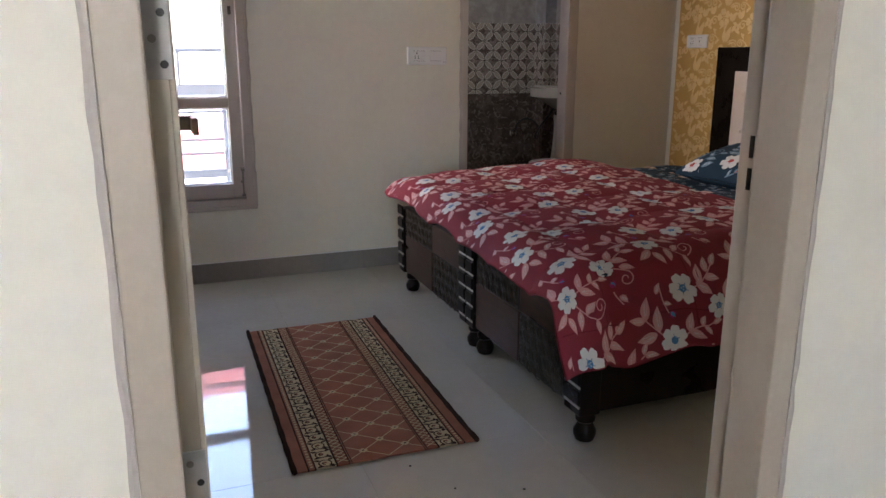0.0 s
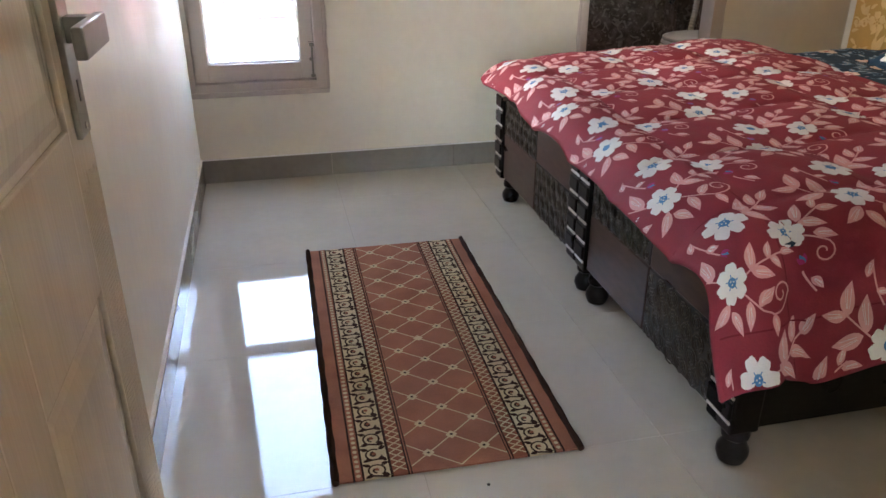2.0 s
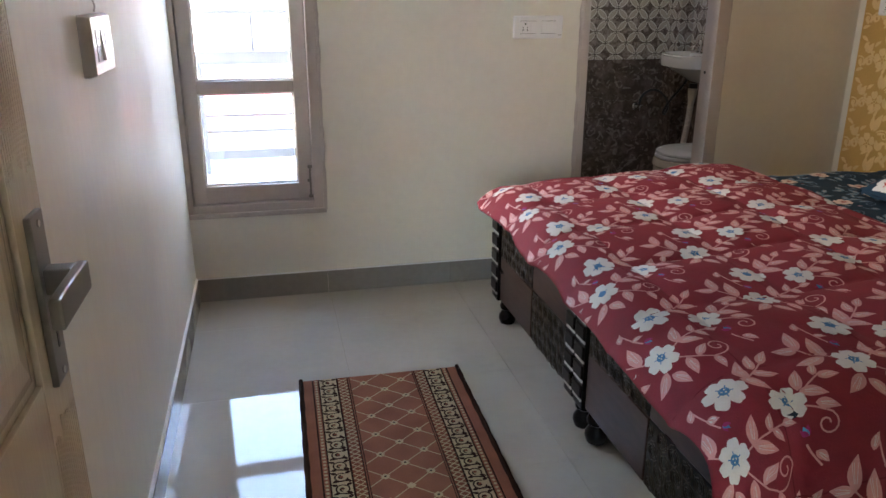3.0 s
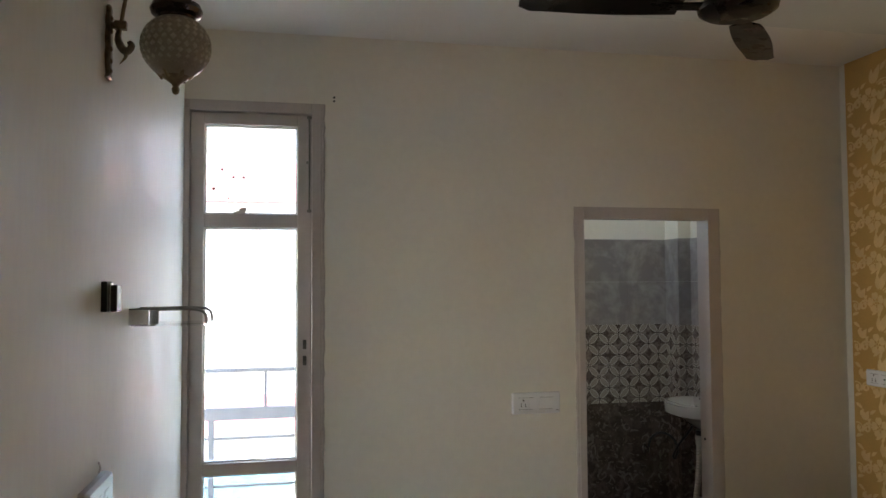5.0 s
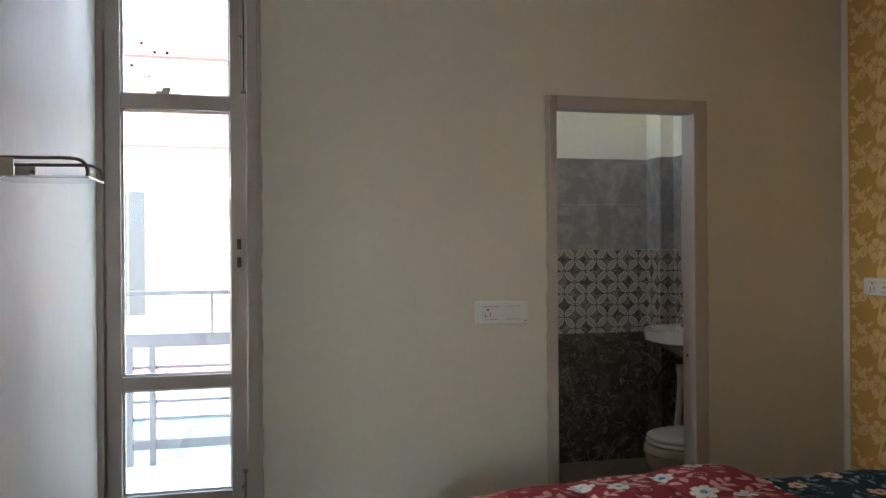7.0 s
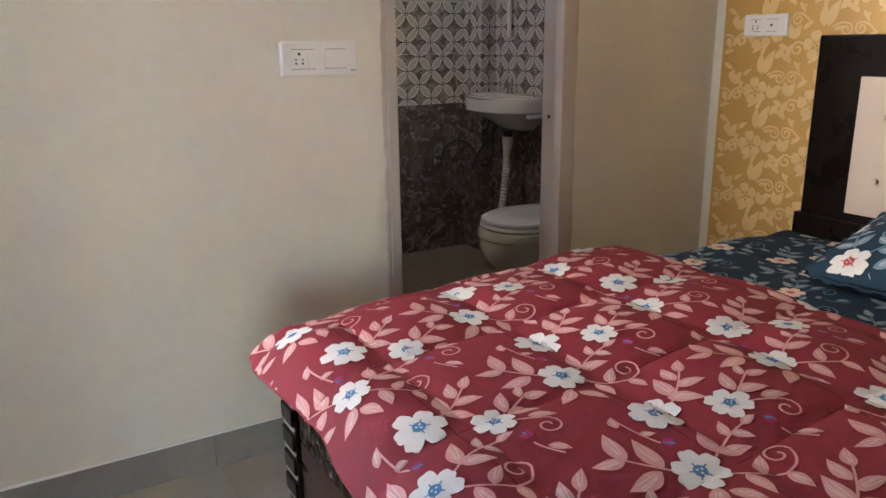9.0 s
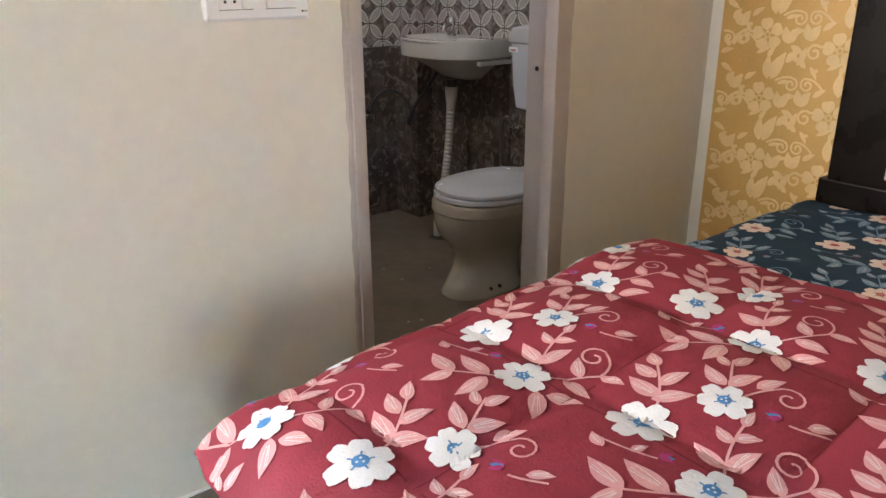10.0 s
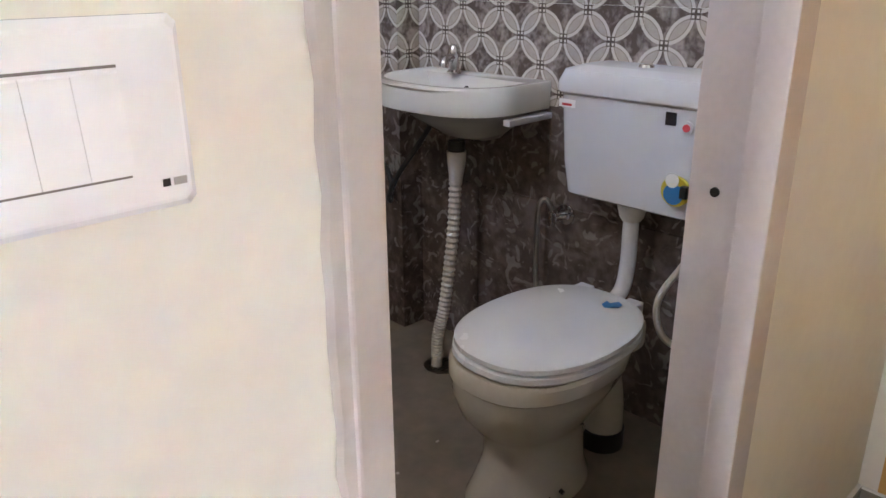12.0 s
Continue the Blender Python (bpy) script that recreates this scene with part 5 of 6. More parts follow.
for nm, b, m in (("back_block", boxed(0, 0.014, -0.030, 0.030, 0.0, 0.074, 0.002), BLACK), ("strip", boxed(0.014, 0.020, -0.014, 0.014, -0.002, 0.070, 0.001), CHROME), ("front_block", boxed(0.020, 0.036, -0.026, 0.026, 0.0, 0.066, 0.004), BLACK)):
    part(nm, b, m, br)
sh = thing("glass_shelf", "wall shelf of clear glass with chrome guard rail", "shelf", (LEFT, 3.17, 1.622))
part("shelf_plate", boxed(0.004, 0.215, -0.085, 0.085, 0.0, 0.006, 0.001), GLASS, sh, "clear glass plate").visible_shadow = False
for y in (-0.085, 0.079):
    part("mount", boxed(0.0, 0.055, y, y + 0.006, 0.002, 0.046, 0.001), CHROME, sh, "polished chrome mount")
for y in (-0.080, 0.080):
    pts = smooth_path([(0.0, y, 0.046), (0.09, y, 0.047), (0.175, y, 0.047), (0.203, y, 0.038), (0.211, y, 0.020), (0.211, y, 0.004)], 6)
    part("guard_rail", tube(pts, 0.0042, 8), STEEL, sh, "thin bent guard rail", True)

wire = tube(smooth_path([(LEFT + 0.002, 2.76, 1.292), (LEFT + 0.004, 2.765, 1.304), (LEFT + 0.002, 2.758, 1.318)], 5), 0.0022, 6)
single("cable_end", wire, PIPEWHITE, "short stray wire end above the plate", "wire")
dots = bmesh.new()
for z in (2.555, 2.572):
    tube([(0.533, BACK + 0.002, z), (0.533, BACK - 0.002, z)], 0.005, 8, dots)
single("wall_hole", dots, BLACK, "two small dark screw holes in the wall", "hole", "structure")

# ---- ceiling fan ----
FX, FY, FZ = 1.50, 2.585, 2.475
fan = thing("ceiling_fan", "dark brown three-blade ceiling fan on a rod, at rest", "ceiling fan", (FX, FY, 2.79))
inv_f = Matrix.Translation((-FX, -FY, -2.79))


def fpart(name, b, material, label="", smooth=True, parent=None):
    ob = part(name, b, material, parent or fan, label, smooth)
    if parent is None:
        ob.matrix_parent_inverse = inv_f
    return ob


fpart("rod", tube([(FX, FY, FZ + 0.07), (FX, FY, 2.785)], 0.011, 12), FANBROWN)
fpart("canopy", lathe([(0.015, 0.20), (0.035, 0.215), (0.052, 0.255), (0.055, 0.284)], 24, (FX, FY, FZ)), FANBROWN)
fpart("lower_canopy", lathe([(0.030, 0.082), (0.028, 0.098), (0.020, 0.118), (0.013, 0.125)], 24, (FX, FY, FZ)), FANBROWN)
fpart("motor", lathe([(0.030, -0.030), (0.085, -0.028), (0.101, -0.018), (0.104, -0.006), (0.096, 0.004), (0.082, 0.014), (0.072, 0.045), (0.052, 0.072), (0.028, 0.086)], 32, (FX, FY, FZ)), FANBROWN, "round motor housing")
for k in range(3):
    an = radians(170 + 120 * k)
    rot = Matrix.Translation((FX, FY, FZ - 0.005)) @ Matrix.Rotation(an, 4, "Z") @ Matrix.Rotation(radians(6), 4, "X")
    bm = bmesh.new()
    loops = []
    for i in range(15):
        t = i / 14
        r = 0.155 + 0.425 * t
        w = 0.043 + 0.010 * math.sin(math.pi * min(1, t * 1.2)) - (0.025 * max(0, (t - 0.93) / 0.07) ** 2)
        z = 0.010 * t
        loops.append([rot @ Vector((r, s * w, z + 0.0035 * u - 0.006 * abs(s) ** 2)) for s, u in ((-1, 0), (-0.4, 1), (0.4, 1), (1, 0), (0.4, -1), (-0.4, -1))])
    blade = fpart("blade", rings(bm, loops), FANBROWN, "long dark blade")
    arm_ = bmesh.new()
    box(arm_, 0.085, 0.19, -0.020, 0.020, -0.006, 0.0, 0.002)
    bmesh.ops.transform(arm_, matrix=rot, verts=arm_.verts)
    fpart("blade_arm", arm_, FANBROWN, "", False)


# ---- bathroom fixtures ----
def oval(cx, cy, rx, ry, z, n=40, power=2.3, flat=None):
    out = []
    for i in range(n):
        th = 2 * math.pi * i / n
        c, s = math.cos(th), math.sin(th)
        x = cx + rx * math.copysign(abs(c) ** (2 / power), c)
        y = cy + ry * math.copysign(abs(s) ** (2 / power), s)
        if flat is not None:
            x = min(x, flat)
        out.append(Vector((x, y, z)))
    return out


TY, TF = 4.80, BATH_FLOOR
wc = thing("toilet", "ivory ceramic toilet with closed white seat on the bathroom floor", "toilet", (2.7, TY, TF))
inv_t = Matrix.Translation((-2.7, -TY, -TF))


def tpart(name, b, material, label="", smooth=True, parent=None):
    ob = part(name, b, material, parent or wc, label, smooth)
    if parent is None:
        ob.matrix_parent_inverse = inv_t
    return ob


body = []
for z, cx, rx, ry in ((0.0, 2.655, 0.185, 0.118), (0.012, 2.655, 0.184, 0.117), (0.05, 2.66, 0.165, 0.104), (0.11, 2.675, 0.150, 0.095), (0.16, 2.68, 0.150, 0.098), (0.20, 2.675, 0.170, 0.115), (0.25, 2.67, 0.205, 0.145), (0.30, 2.68, 0.228, 0.168), (0.335, 2.69, 0.236, 0.178), (0.342, 2.69, 0.243, 0.184), (0.375, 2.695, 0.245, 0.186), (0.383, 2.695, 0.238, 0.180)):
    body.append(oval(cx, TY, rx, ry, TF + z))
tpart("bowl", rings(bmesh.new(), body), BONE, "ivory glazed pedestal bowl")
seat = [oval(2.715, TY, 0.250, 0.185, TF + 0.386), oval(2.715, TY, 0.256, 0.190, TF + 0.392), oval(2.715, TY, 0.254, 0.189, TF + 0.404), oval(2.715, TY, 0.245, 0.182, TF + 0.407)]
tpart("seat", rings(bmesh.new(), seat), PLASTIC, "white plastic seat")
lid = [oval(2.718, TY, 0.245, 0.183, TF + 0.409), oval(2.718, TY, 0.253, 0.189, TF + 0.413), oval(2.718, TY, 0.252, 0.188, TF + 0.424), oval(2.718, TY, 0.236, 0.174, TF + 0.432), oval(2.718, TY, 0.12, 0.09, TF + 0.435)]
lidob = tpart("lid", rings(bmesh.new(), lid), PLASTIC, "white plastic lid")
bit = bmesh.new()
lay_fill(bit, [(2.86, 4.745), (2.885, 4.72), (2.905, 4.722), (2.915, 4.74), (2.89, 4.752), (2.90, 4.765), (2.872, 4.762)], lambda u, v, l: Vector((u, v, TF + 0.4335 + l)), 0.002)
sticker = tpart("sticker_scrap", bit, STICKERBLUE, "torn scrap of blue sticker", False, lidob)
sticker.matrix_parent_inverse = Matrix()
for y in (TY - 0.075, TY + 0.075):
    tpart("hinge", boxed(2.935, 2.975, y - 0.022, y + 0.022, TF + 0.385, TF + 0.428, 0.006), PLASTIC, "seat hinge", False)
tpart("rear_deck", boxed(2.86, 2.985, TY - 0.11, TY + 0.11, TF + 0.30, TF + 0.383, 0.02), BONE, "", True)
trap = smooth_path([(2.74, TY - 0.03, TF + 0.20), (2.82, TY - 0.03, TF + 0.25), (2.90, TY - 0.03, TF + 0.22), (2.93, TY - 0.03, TF + 0.12), (2.93, TY - 0.03, TF + 0.0)], 6)
tpart("outlet_pipe", tube(trap, 0.054, 18), BONE, "curved outlet at the back")
tpart("outlet_collar", tube([(2.93, TY - 0.03, TF + 0.055), (2.93, TY - 0.03, TF + 0.002)], 0.060, 18), BLACK, "black rubber collar")
for dx in (0.0, 0.045):
    tpart("bolt_hole", tube([(2.60 + dx, TY - 0.116 - dx * 0.05, TF + 0.035), (2.60 + dx, TY - 0.1075, TF + 0.038)], 0.006, 8), BLACK)

ci = thing("cistern", "white plastic flush cistern on the tiled wall", "cistern", (3.02, TY, 0.68))
inv_c = Matrix.Translation((-3.02, -TY, -0.68))


def rbox(x0, x1, y0, y1, z, r=0.035, n=6):
    out = []
    for cx, cy, a0 in ((x1 - r, y1 - r, 0), (x0 + r, y1 - r, 90), (x0 + r, y0 + r, 180), (x1 - r, y0 + r, 270)):
        for i in range(n):
            a = radians(a0 + 90 * i / (n - 1))
            out.append(Vector((cx + r * math.cos(a), cy + r * math.sin(a), z)))
    return out


def cpart(name, b, material, label="", smooth=True):
    ob = part(name, b, material, ci, label, smooth)
    ob.matrix_parent_inverse = inv_c
    return ob


C0, C1 = 4.565, 5.0
tank = [rbox(2.985, 3.118, C0 + 0.045, C1 - 0.045, 0.690), rbox(2.970, 3.118, C0 + 0.028, C1 - 0.028, 0.698), rbox(2.962, 3.118, C0 + 0.018, C1 - 0.018, 0.78), rbox(2.955, 3.118, C0 + 0.008, C1 - 0.008, 0.955)]
cpart("tank", rings(bmesh.new(), tank), PLASTIC)
lidc = [rbox(2.952, 3.118, C0 + 0.005, C1 - 0.005, 0.956), rbox(2.945, 3.118, C0, C1, 0.962), rbox(2.945, 3.118, C0, C1, 0.985), rbox(2.955, 3.118, C0 + 0.012, C1 - 0.012, 1.015), rbox(2.985, 3.116, C0 + 0.045, C1 - 0.045, 1.026)]
cpart("tank_lid", rings(bmesh.new(), lidc), PLASTIC, "white lid")
cpart("flush_button", tube([(3.05, TY, 1.024), (3.05, TY, 1.032)], [0.020, 0.016], 18), CHROME, "chrome push button")
cpart("label_strip", boxed(2.9545, 2.958, 4.935, 4.985, 0.922, 0.942), SWITCHWHITE, "small white label", False)
cpart("label_mark", boxed(2.954, 2.957, 4.945, 4.975, 0.926, 0.932), STICKERRED, "red lettering bar", False)
cpart("label_square", boxed(2.9545, 2.958, 4.655, 4.682, 0.915, 0.945), BLACK, "small black label", False)
cpart("inlet", tube([(2.950, 4.625, 0.915), (2.975, 4.625, 0.915)], 0.015, 14), PLASTIC)
cpart("inlet_mark", tube([(2.947, 4.625, 0.915), (2.951, 4.625, 0.915)], 0.009, 12), STICKERRED, "red plug")
cpart("badge", tube([(2.953, 4.64, 0.765), (2.968, 4.64, 0.765)], 0.036, 20), STICKERYELLOW, "round yellow badge")
cpart("badge_centre", tube([(2.951, 4.643, 0.758), (2.954, 4.643, 0.758)], 0.025, 18), STICKERBLUE, "blue badge centre")
cpart("badge_top", tube([(2.9505, 4.648, 0.790), (2.954, 4.648, 0.790)], 0.017, 18), SWITCHWHITE, "white badge top")
cpart("bracket_bolt", boxed(2.935, 2.953, 4.602, 4.620, 0.755, 0.785, 0.004), BLACK, "dark bolt head", False)
pipe_ = smooth_path([(3.04, TY, 0.692), (3.04, TY, 0.60), (3.04, TY, 0.52), (3.025, TY, 0.455), (2.985, TY, 0.425)], 6)
cpart("flush_pipe", tube(pipe_, 0.021, 16), PLASTIC, "white flush pipe")
cpart("pipe_collar", lathe([(0.024, -0.055), (0.031, -0.045), (0.040, -0.010), (0.040, 0.0)], 20, (3.04, TY, 0.693)), PIPEWHITE)

# wash basin with tap and waste
SYC = 5.385
ba = thing("wash_basin", "white ceramic half-round wash basin hung on the tiled wall", "wash basin", (RIGHT, SYC, 0.95))
inv_w = Matrix.Translation((-RIGHT, -SYC, -0.95))


def dshape(depth, halfw, z, n=36, back=RIGHT - 0.002, cy=SYC):
    out = []
    for i in range(n):
        th = math.pi * i / (n - 1)
        c, s = math.cos(th), math.sin(th)
        y = cy + halfw * math.copysign(abs(c) ** 0.72, c)
        x = back - depth * (0.42 + 0.58 * abs(s) ** 0.9) if 0 < i < n - 1 else back
        out.append(Vector((x, y, z)))
    return out


def bpart2(name, b, material, label="", smooth=True):
    ob = part(name, b, material, ba, label, smooth)
    ob.matrix_parent_inverse = inv_w
    return ob


bowl = [dshape(0.10, 0.06, 0.765), dshape(0.16, 0.085, 0.785), dshape(0.235, 0.155, 0.835), dshape(0.30, 0.225, 0.868), dshape(0.322, 0.246, 0.878), dshape(0.328, 0.250, 0.945), dshape(0.322, 0.246, 0.955), dshape(0.305, 0.232, 0.956)]
bowl += [dshape(0.285, 0.215, 0.948, back=RIGHT - 0.055), dshape(0.20, 0.17, 0.90, back=RIGHT - 0.075), dshape(0.12, 0.10, 0.86, back=RIGHT - 0.10)]
bpart2("basin", rings(bmesh.new(), bowl), CHINA)
bpart2("overflow_hole", tube([(2.885, 5.245, 0.945), (2.880, 5.243, 0.949)], 0.007, 12), BLACK, "dark overflow hole")
bpart2("support", boxed(2.93, RIGHT - 0.001, 5.128, 5.152, 0.850, 0.868, 0.003), PLASTIC, "white wall bracket", False)
tap = lathe([(0.022, 0.0), (0.022, 0.006), (0.016, 0.012), (0.015, 0.046), (0.018, 0.052), (0.019, 0.074), (0.012, 0.084), (0.002, 0.086)], 18, (3.05, 5.46, 0.953))
tube(smooth_path([(3.05, 5.46, 1.000), (3.022, 5.456, 1.002), (3.000, 5.452, 0.992), (2.994, 5.451, 0.976)], 5), 0.0125, 12, tap)
bpart2("tap", tap, CHROME, "chrome pillar tap")
bpart2("waste_coupling", tube([(2.985, SYC, 0.768), (2.985, SYC, 0.735)], 0.026, 16), BLACK, "dark waste coupling")
cuff = tube([(2.985, SYC, 0.736), (2.985, SYC, 0.70), (2.983, SYC, 0.655), (2.981, SYC, 0.642)], [0.030, 0.028, 0.021, 0.021], 16)
bpart2("waste_cuff", cuff, PIPEWHITE, "white waste cuff")
way = smooth_path([(2.981, SYC, 0.644), (2.972, SYC, 0.50), (2.955, SYC + 0.004, 0.35), (2.935, SYC + 0.008, 0.22), (2.912, SYC + 0.012, 0.14), (2.905, SYC + 0.010, 0.06), (2.903, SYC + 0.010, 0.028)], 16)
bpart2("waste_hose", tube(way, [0.0185 + 0.0024 * (1 if i % 2 else -1) if i < len(way) - 16 else 0.018 for i in range(len(way))], 14), PIPEWHITE, "corrugated white waste hose", False)

dr = thing("floor_drain", "round metal floor drain grating in the bathroom floor", "drain", (2.915, 5.385, BATH_FLOOR))
part("ring", lathe([(0.058, 0.0), (0.058, 0.004), (0.044, 0.005), (0.044, 0.0)], 24), STEEL, dr, smooth=True)
part("sump", lathe([(0.044, 0.0), (0.044, 0.0015), (0.001, 0.0015)], 20), BLACK, dr)
for k in range(-3, 4):
    w = math.sqrt(0.043 ** 2 - (0.012 * k) ** 2)
    part("bar", boxed(-w, w, 0.012 * k - 0.002, 0.012 * k + 0.002, 0.0015, 0.0045), STEEL, dr)


def angle_valve(label, m):
    t = thing("angle_valve", label, "valve")
    t.matrix_world = m
    part("flange", tube([(0, 0.0, 0), (0, -0.006, 0), (0, -0.010, 0)], [0.030, 0.030, 0.014], 20), CHROME, t, smooth=True)
    part("body", tube([(0, -0.008, 0), (0, -0.060, 0)], 0.011, 14), CHROME, t, smooth=True)
    part("handle", boxed(-0.008, 0.008, -0.078, -0.058, -0.022, 0.022, 0.004), CHROME, t, "chrome valve handle")
    part("outlet", tube([(0.0, -0.035, 0.0), (0.032, -0.035, 0.006)], 0.008, 12), CHROME, t, smooth=True)
    return t


angle_valve("chrome angle valve on the tiled wall above the toilet", pose(RIGHT - 0.008, 5.06, 0.58, 0, 0, -90))
hose = smooth_path([(3.082, 5.085, 0.592), (3.075, 5.108, 0.622), (3.065, 5.124, 0.598), (3.060, 5.124, 0.50), (3.045, 5.112, 0.40), (3.02, 5.08, 0.33)], 8)
single("jet_pipe", tube(hose, 0.0078, 10), STEEL, "thin bent chrome pipe from the valve", "pipe", smooth=True)
angle_valve("small chrome angle valve on the end wall", pose(2.837, BATH_BACK - 0.008, 0.555, 0, 0, 0))
hose = smooth_path([(2.84, 5.83, 0.575), (2.855, 5.82, 0.635), (2.90, 5.80, 0.675), (2.955, 5.78, 0.672), (3.00, 5.75, 0.63), (3.005, 5.72, 0.57), (2.96, 5.67, 0.528), (2.935, 5.65, 0.55), (2.97, 5.63, 0.63), (3.03, 5.59, 0.73), (3.07, 5.54, 0.84)], 8)
single("supply_hose", tube(hose, 0.009, 8), BLACK, "black flexible supply hose looping to the basin", "hose", smooth=True)
hose = smooth_path([(3.09, 4.62, 0.72), (3.06, 4.60, 0.66), (3.02, 4.63, 0.57), (3.00, 4.68, 0.46), (3.02, 4.67, 0.36), (3.07, 4.62, 0.31), (3.10, 4.55, 0.30)], 8)
single("cistern_hose", tube(hose, 0.009, 10), PIPEWHITE, "curved white inlet hose beside the cistern", "hose", smooth=True)
rod_ = tube([(3.085, 5.52, 1.25), (3.085, 5.52, 1.74)], 0.012, 10)
single("water_pipe", rod_, PIPEWHITE, "upright white water pipe in the bathroom corner", "pipe", smooth=True)
rnd = random.Random(8)
for k in range(14):
    x, y = rnd.uniform(2.2, 2.9), rnd.uniform(4.5, 5.3)
    b = boxed(x, x + rnd.uniform(0.004, 0.010), y, y + rnd.uniform(0.003, 0.008), BATH_FLOOR, BATH_FLOOR + 0.003)
    single("paint_crumb", b, PLASTER, "small pale crumb of plaster on the floor", "crumb", group="crumbs on the bathroom floor")
for x, y in ((0.881, 1.787), (0.70, 1.86), (0.62, 2.02)):
    b = lathe([(0.004, 0.0), (0.0035, 0.002), (0.001, 0.003)], 8, (x, y, 0.0))
    single("dirt_speck", b, BLACK, "tiny dark speck of dirt on the tiles", "speck", group="specks on the floor")


# ---- balcony and street outside the window ----
single("balcony_floor", boxed(-2.2, 1.12, 4.30, 5.75, -0.1, 0.02), CONCRETE, "pale balcony floor", "floor", "structure")
single("balcony_kerb", boxed(-2.2, 1.12, 5.52, 5.70, 0.02, 0.27, 0.01), CONCRETE, "low pale kerb under the railing", "kerb", "structure")
rail = thing("balcony_railing", "grey painted metal balcony railing on a kerb", "railing", (-0.5, 5.6, 0.27))
inv_r = Matrix.Translation((0.5, -5.6, -0.27))


def rpart(name, b):
    part(name, b, RAIL, rail).matrix_parent_inverse = inv_r


rpart("hand_rail", boxed(-2.2, 1.12, 5.585, 5.615, 1.205, 1.232, 0.004))
rpart("beam", boxed(-2.2, 1.12, 5.58, 5.62, 0.92, 0.995, 0.004))
for z in (0.80, 0.61, 0.515):
    rpart("bar", boxed(-2.2, 1.12, 5.592, 5.608, z, z + 0.018, 0.002))
rpart("low_beam", boxed(-2.2, 1.12, 5.585, 5.615, 0.355, 0.41, 0.003))
for x in (-1.65, -1.53, -0.94, -0.82, -0.235, -0.117, 0.48, 0.60):
    rpart("post", boxed(x - 0.017, x + 0.017, 5.578, 5.622, 0.27, 0.92, 0.003))
for x in (-1.9, -1.2, -0.5, 0.2, 0.9):
    rpart("upright", boxed(x - 0.010, x + 0.010, 5.59, 5.61, 0.995, 1.205, 0.002))
single("ground", boxed(-900, 900, -900, 900, -3.6, -3.4), STREET, "dusty pale street and ground", "ground", "structure")
hs = thing("house", "cream and rose painted house across the street", "house", (0, 14.2, -3.4))
inv_h = Matrix.Translation((0, -14.2, 3.4))


def hpart(name, b, m, label=""):
    ob = part(name, b, m, hs, label)
    ob.matrix_parent_inverse = inv_h
    return ob


hpart("wall", boxed(-3.4, 9, 14.2, 20, -3.4, 4.6), FACADE)
hpart("roof_parapet", boxed(-3.6, 9.2, 14.0, 20.2, 4.6, 5.1), PINKPAINT, "rose parapet")
for z0, z1 in ((3.15, 3.80), (-0.75, -0.1)):
    hpart("band", boxed(-3.45, 9.05, 13.95, 14.199, z0, z1), PINKPAINT, "rose painted floor band")
for x in (-2.0, 2.4, 5.6):
    for z in (0.42,):
        wn = hpart("window", boxed(x - 0.06, x + 0.60, 14.15, 14.199, z - 0.06, z + 2.06), FACADE)
        part("pane", boxed(x, x + 0.26, 14.12, 14.149, z, z + 2.0), DARKGLASS, wn, "dark glass")
        part("pane", boxed(x + 0.29, x + 0.54, 14.12, 14.149, z, z + 2.0), DARKGLASS, wn, "dark glass")
# plain teal panels, made up for unidentified teal shapes across the street
for x0, x1 in ((-2.1, -1.5), (-1.2, 0.4), (1.0, 2.6)):
    hpart("shutter", boxed(x0, x1, 14.1, 14.199, -2.5, -1.3), TEAL, "plain teal panel for an unidentified shape")


# ---- pieces of the floor, skirting and bathroom walls ----
def shared_piece(cache, key, build, material):
    if key not in cache:
        cache[key] = finish("piece", build(), material)
    return cache[key]


def tile_mesh(w, h, t=0.008):
    """A tile lying in its own xy plane with a slightly eased edge."""
    bm = bmesh.new()
    e = 0.0003
    rings(bm, [[Vector((x, y, 0)) for x, y in ((0, 0), (w, 0), (w, h), (0, h))], [Vector((x, y, t - e)) for x, y in ((0, 0), (w, 0), (w, h), (0, h))], [Vector((x, y, t)) for x, y in ((e, e), (w - e, e), (w - e, h - e), (e, h - e))]])
    return bm


pieces = {}


def put_piece(name, parent, w, h, material, m, t=0.008):
    me = shared_piece(pieces, (name, round(w, 4), round(h, 4), material.name, t), lambda: tile_mesh(w, h, t), material)
    ob = new(name, me)
    ob.parent = parent
    ob.matrix_basis = m
    return ob


J = 0.0009
TX, TYF, TS = 0.487, 2.676, 0.587
XS = [-1.3] + [TX + TS * k for k in range(-3, 5) if -1.3 < TX + TS * k < RIGHT] + [RIGHT]
YS = [-1.88] + [TYF + TS * k for k in range(-8, 4) if -1.88 < TYF + TS * k < 4.22] + [4.22]
for x0, x1 in zip(XS, XS[1:]):
    for y0, y1 in zip(YS, YS[1:]):
        if y1 <= ENTRY1 and x0 > 2.1:
            continue
        put_piece("floor_tile", floor, x1 - x0 - J, y1 - y0 - J, FLOORTILE, pose(x0 + J / 2, y0 + J / 2, -0.0079), 0.0079)


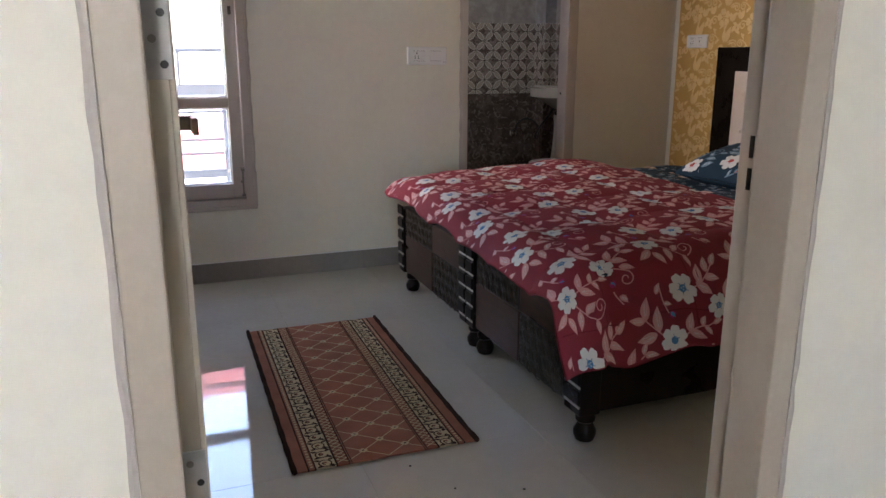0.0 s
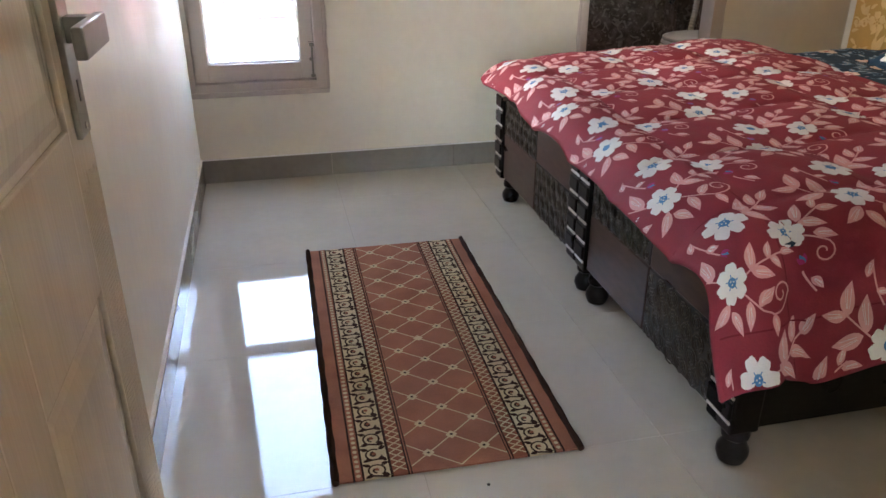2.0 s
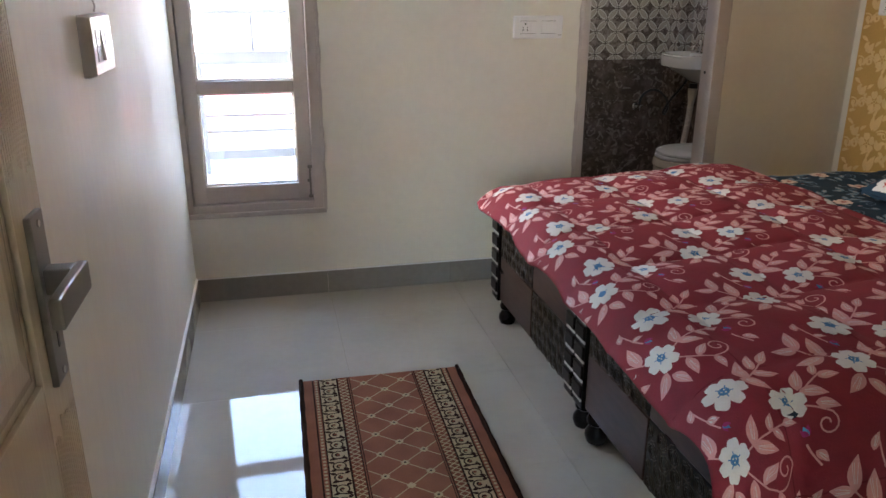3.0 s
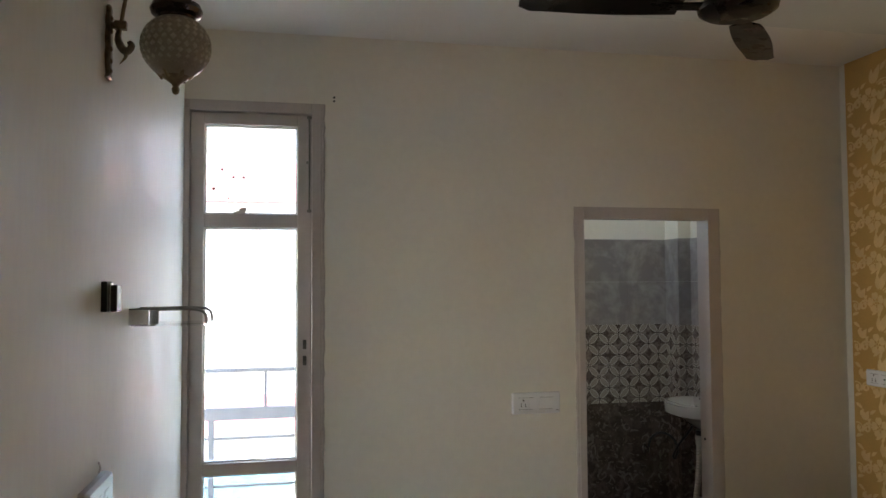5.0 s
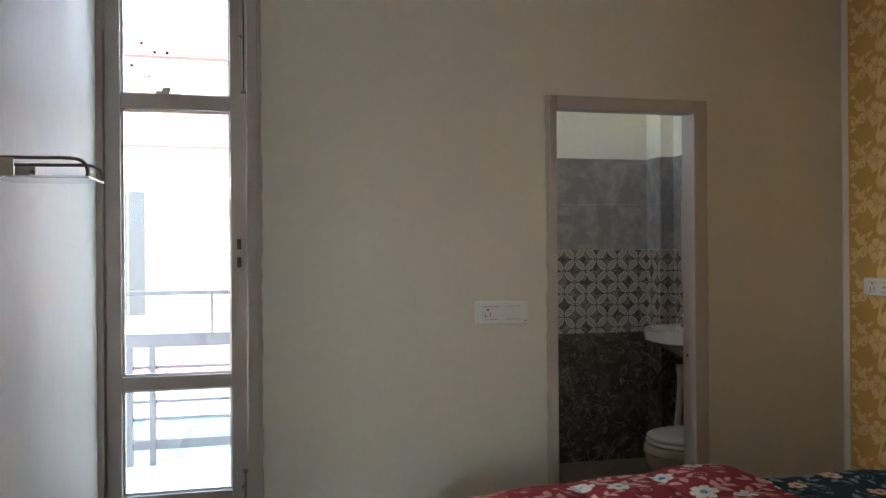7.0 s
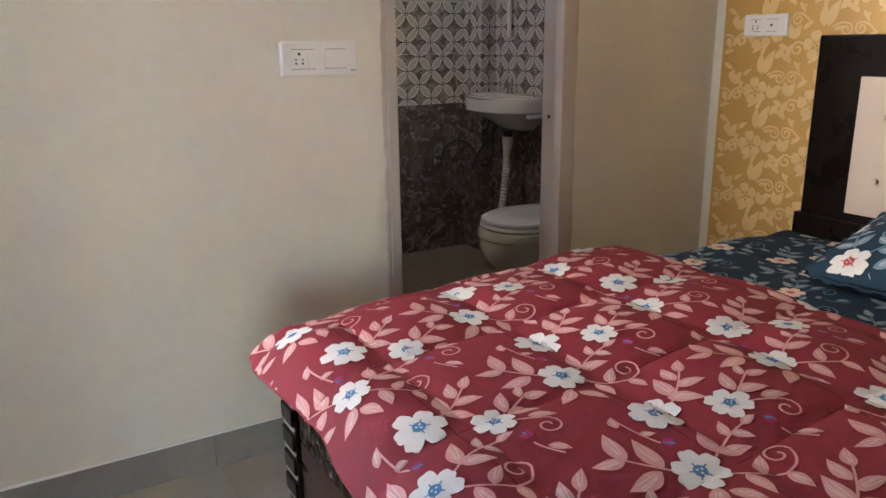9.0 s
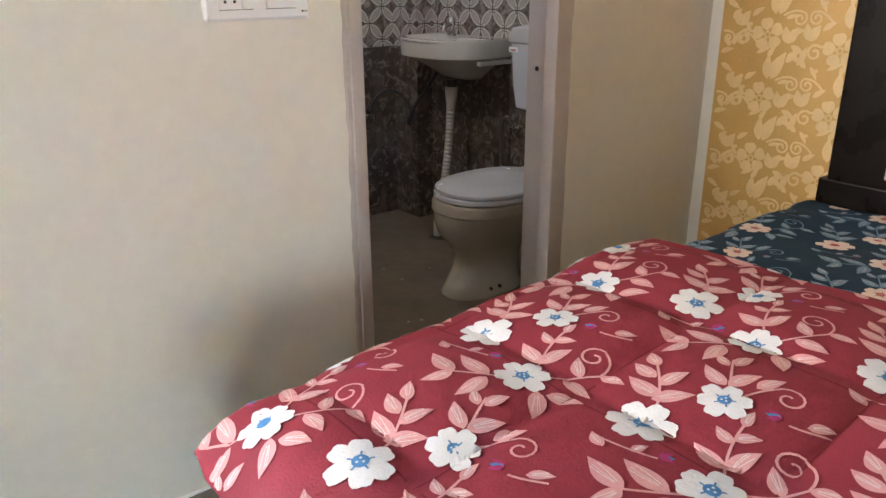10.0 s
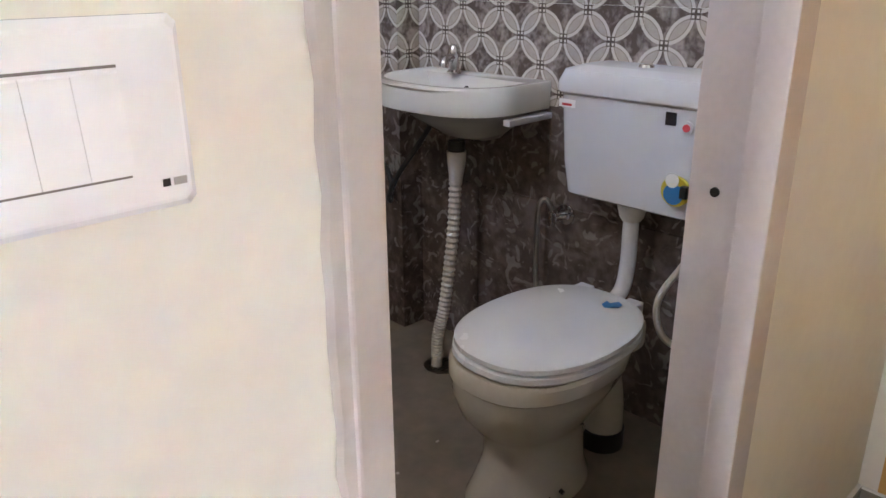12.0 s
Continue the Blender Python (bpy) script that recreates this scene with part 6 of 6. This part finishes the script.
def skirting(name, start, end, m_of, label, line=0.005):
    """Grey skirting tiles along a wall."""
    host = thing(name, label, "skirting", m_of(start) @ Vector((0, 0, 0)), kind="structure")
    inv = host.matrix_world.inverted()
    a = start
    first = True
    while a < end - 0.01:
        b = min(end, a + (0.583 if not first else 0.585))
        first = False
        put_piece("skirting_tile", host, b - a - 0.0015, 0.106, SKIRT, inv @ m_of(a), 0.010)
        a = b
    cap_ = [m_of(start) @ Vector(p) for p in ((0, 0.106, 0), (end - start, 0.106, 0), (end - start, 0.106 + line, 0), (0, 0.106 + line, 0))]
    bm = bmesh.new()
    lift = m_of(start).to_3x3() @ Vector((0, 0, 0.008))
    rings(bm, [cap_, [p + lift for p in cap_]])
    ob = part("grout_line", bm, GYPSUM, host, "white cement line on top")
    ob.matrix_parent_inverse = inv
    return host


UP = Matrix.Rotation(radians(90), 4, "X")
skirting("baseboard_1", LEFT + 0.001, 1.658, lambda a: Matrix.Translation((a, BACK - 0.0005, 0)) @ UP, "grey tile skirting below the window")
skirting("baseboard_2", 2.423, RIGHT, lambda a: Matrix.Translation((a, BACK - 0.0005, 0)) @ UP, "grey tile skirting beside the bathroom door")
skirting("baseboard_3", -4.174, -0.93, lambda a: Matrix(((0, 0, 1, LEFT + 0.0005), (-1, 0, 0, -a), (0, 1, 0, 0), (0, 0, 0, 1))), "grey tile skirting along the side wall", 0.010)
skirting("baseboard_4", 0.93, 4.174, lambda a: Matrix(((0, 0, -1, RIGHT - 0.0005), (1, 0, 0, a), (0, 1, 0, 0), (0, 0, 0, 1))), "grey tile skirting under the wallpaper")

BROWS = [(BATH_FLOOR, 0.315, DARKTILE), (0.315, 0.60, DARKTILE), (0.60, 0.885, DARKTILE), (0.885, 1.1625, PRINTTILE), (1.1625, 1.44, PRINTTILE), (1.44, 1.745, GREYTILE), (1.745, 2.05, GREYTILE)]
RUNS = [
    (bath_north, BATH_LEFT, 3.025, lambda a, z: Matrix(((1, 0, 0, a), (0, 0, -1, BATH_BACK), (0, 1, 0, z), (0, 0, 0, 1)))),
    (bath_east, 4.30, 5.69, lambda a, z: Matrix(((0, 0, -1, RIGHT), (1, 0, 0, a), (0, 1, 0, z), (0, 0, 0, 1)))),
    (pilaster, 5.682, 5.872, lambda a, z: Matrix(((0, 0, -1, 3.025), (1, 0, 0, a), (0, 1, 0, z), (0, 0, 0, 1)))),
    (pilaster, 3.017, 3.112, lambda a, z: Matrix(((1, 0, 0, a), (0, 0, -1, 5.69), (0, 1, 0, z), (0, 0, 0, 1)))),
]
for host, a0, a1, m_of in RUNS:
    cols = max(1, round((a1 - a0) / 0.30))
    w = (a1 - a0) / cols
    for k in range(cols):
        for z0, z1, material in BROWS:
            put_piece("wall_tile", host, w - 0.001, z1 - z0 - 0.001, material, m_of(a0 + k * w, z0), 0.008)
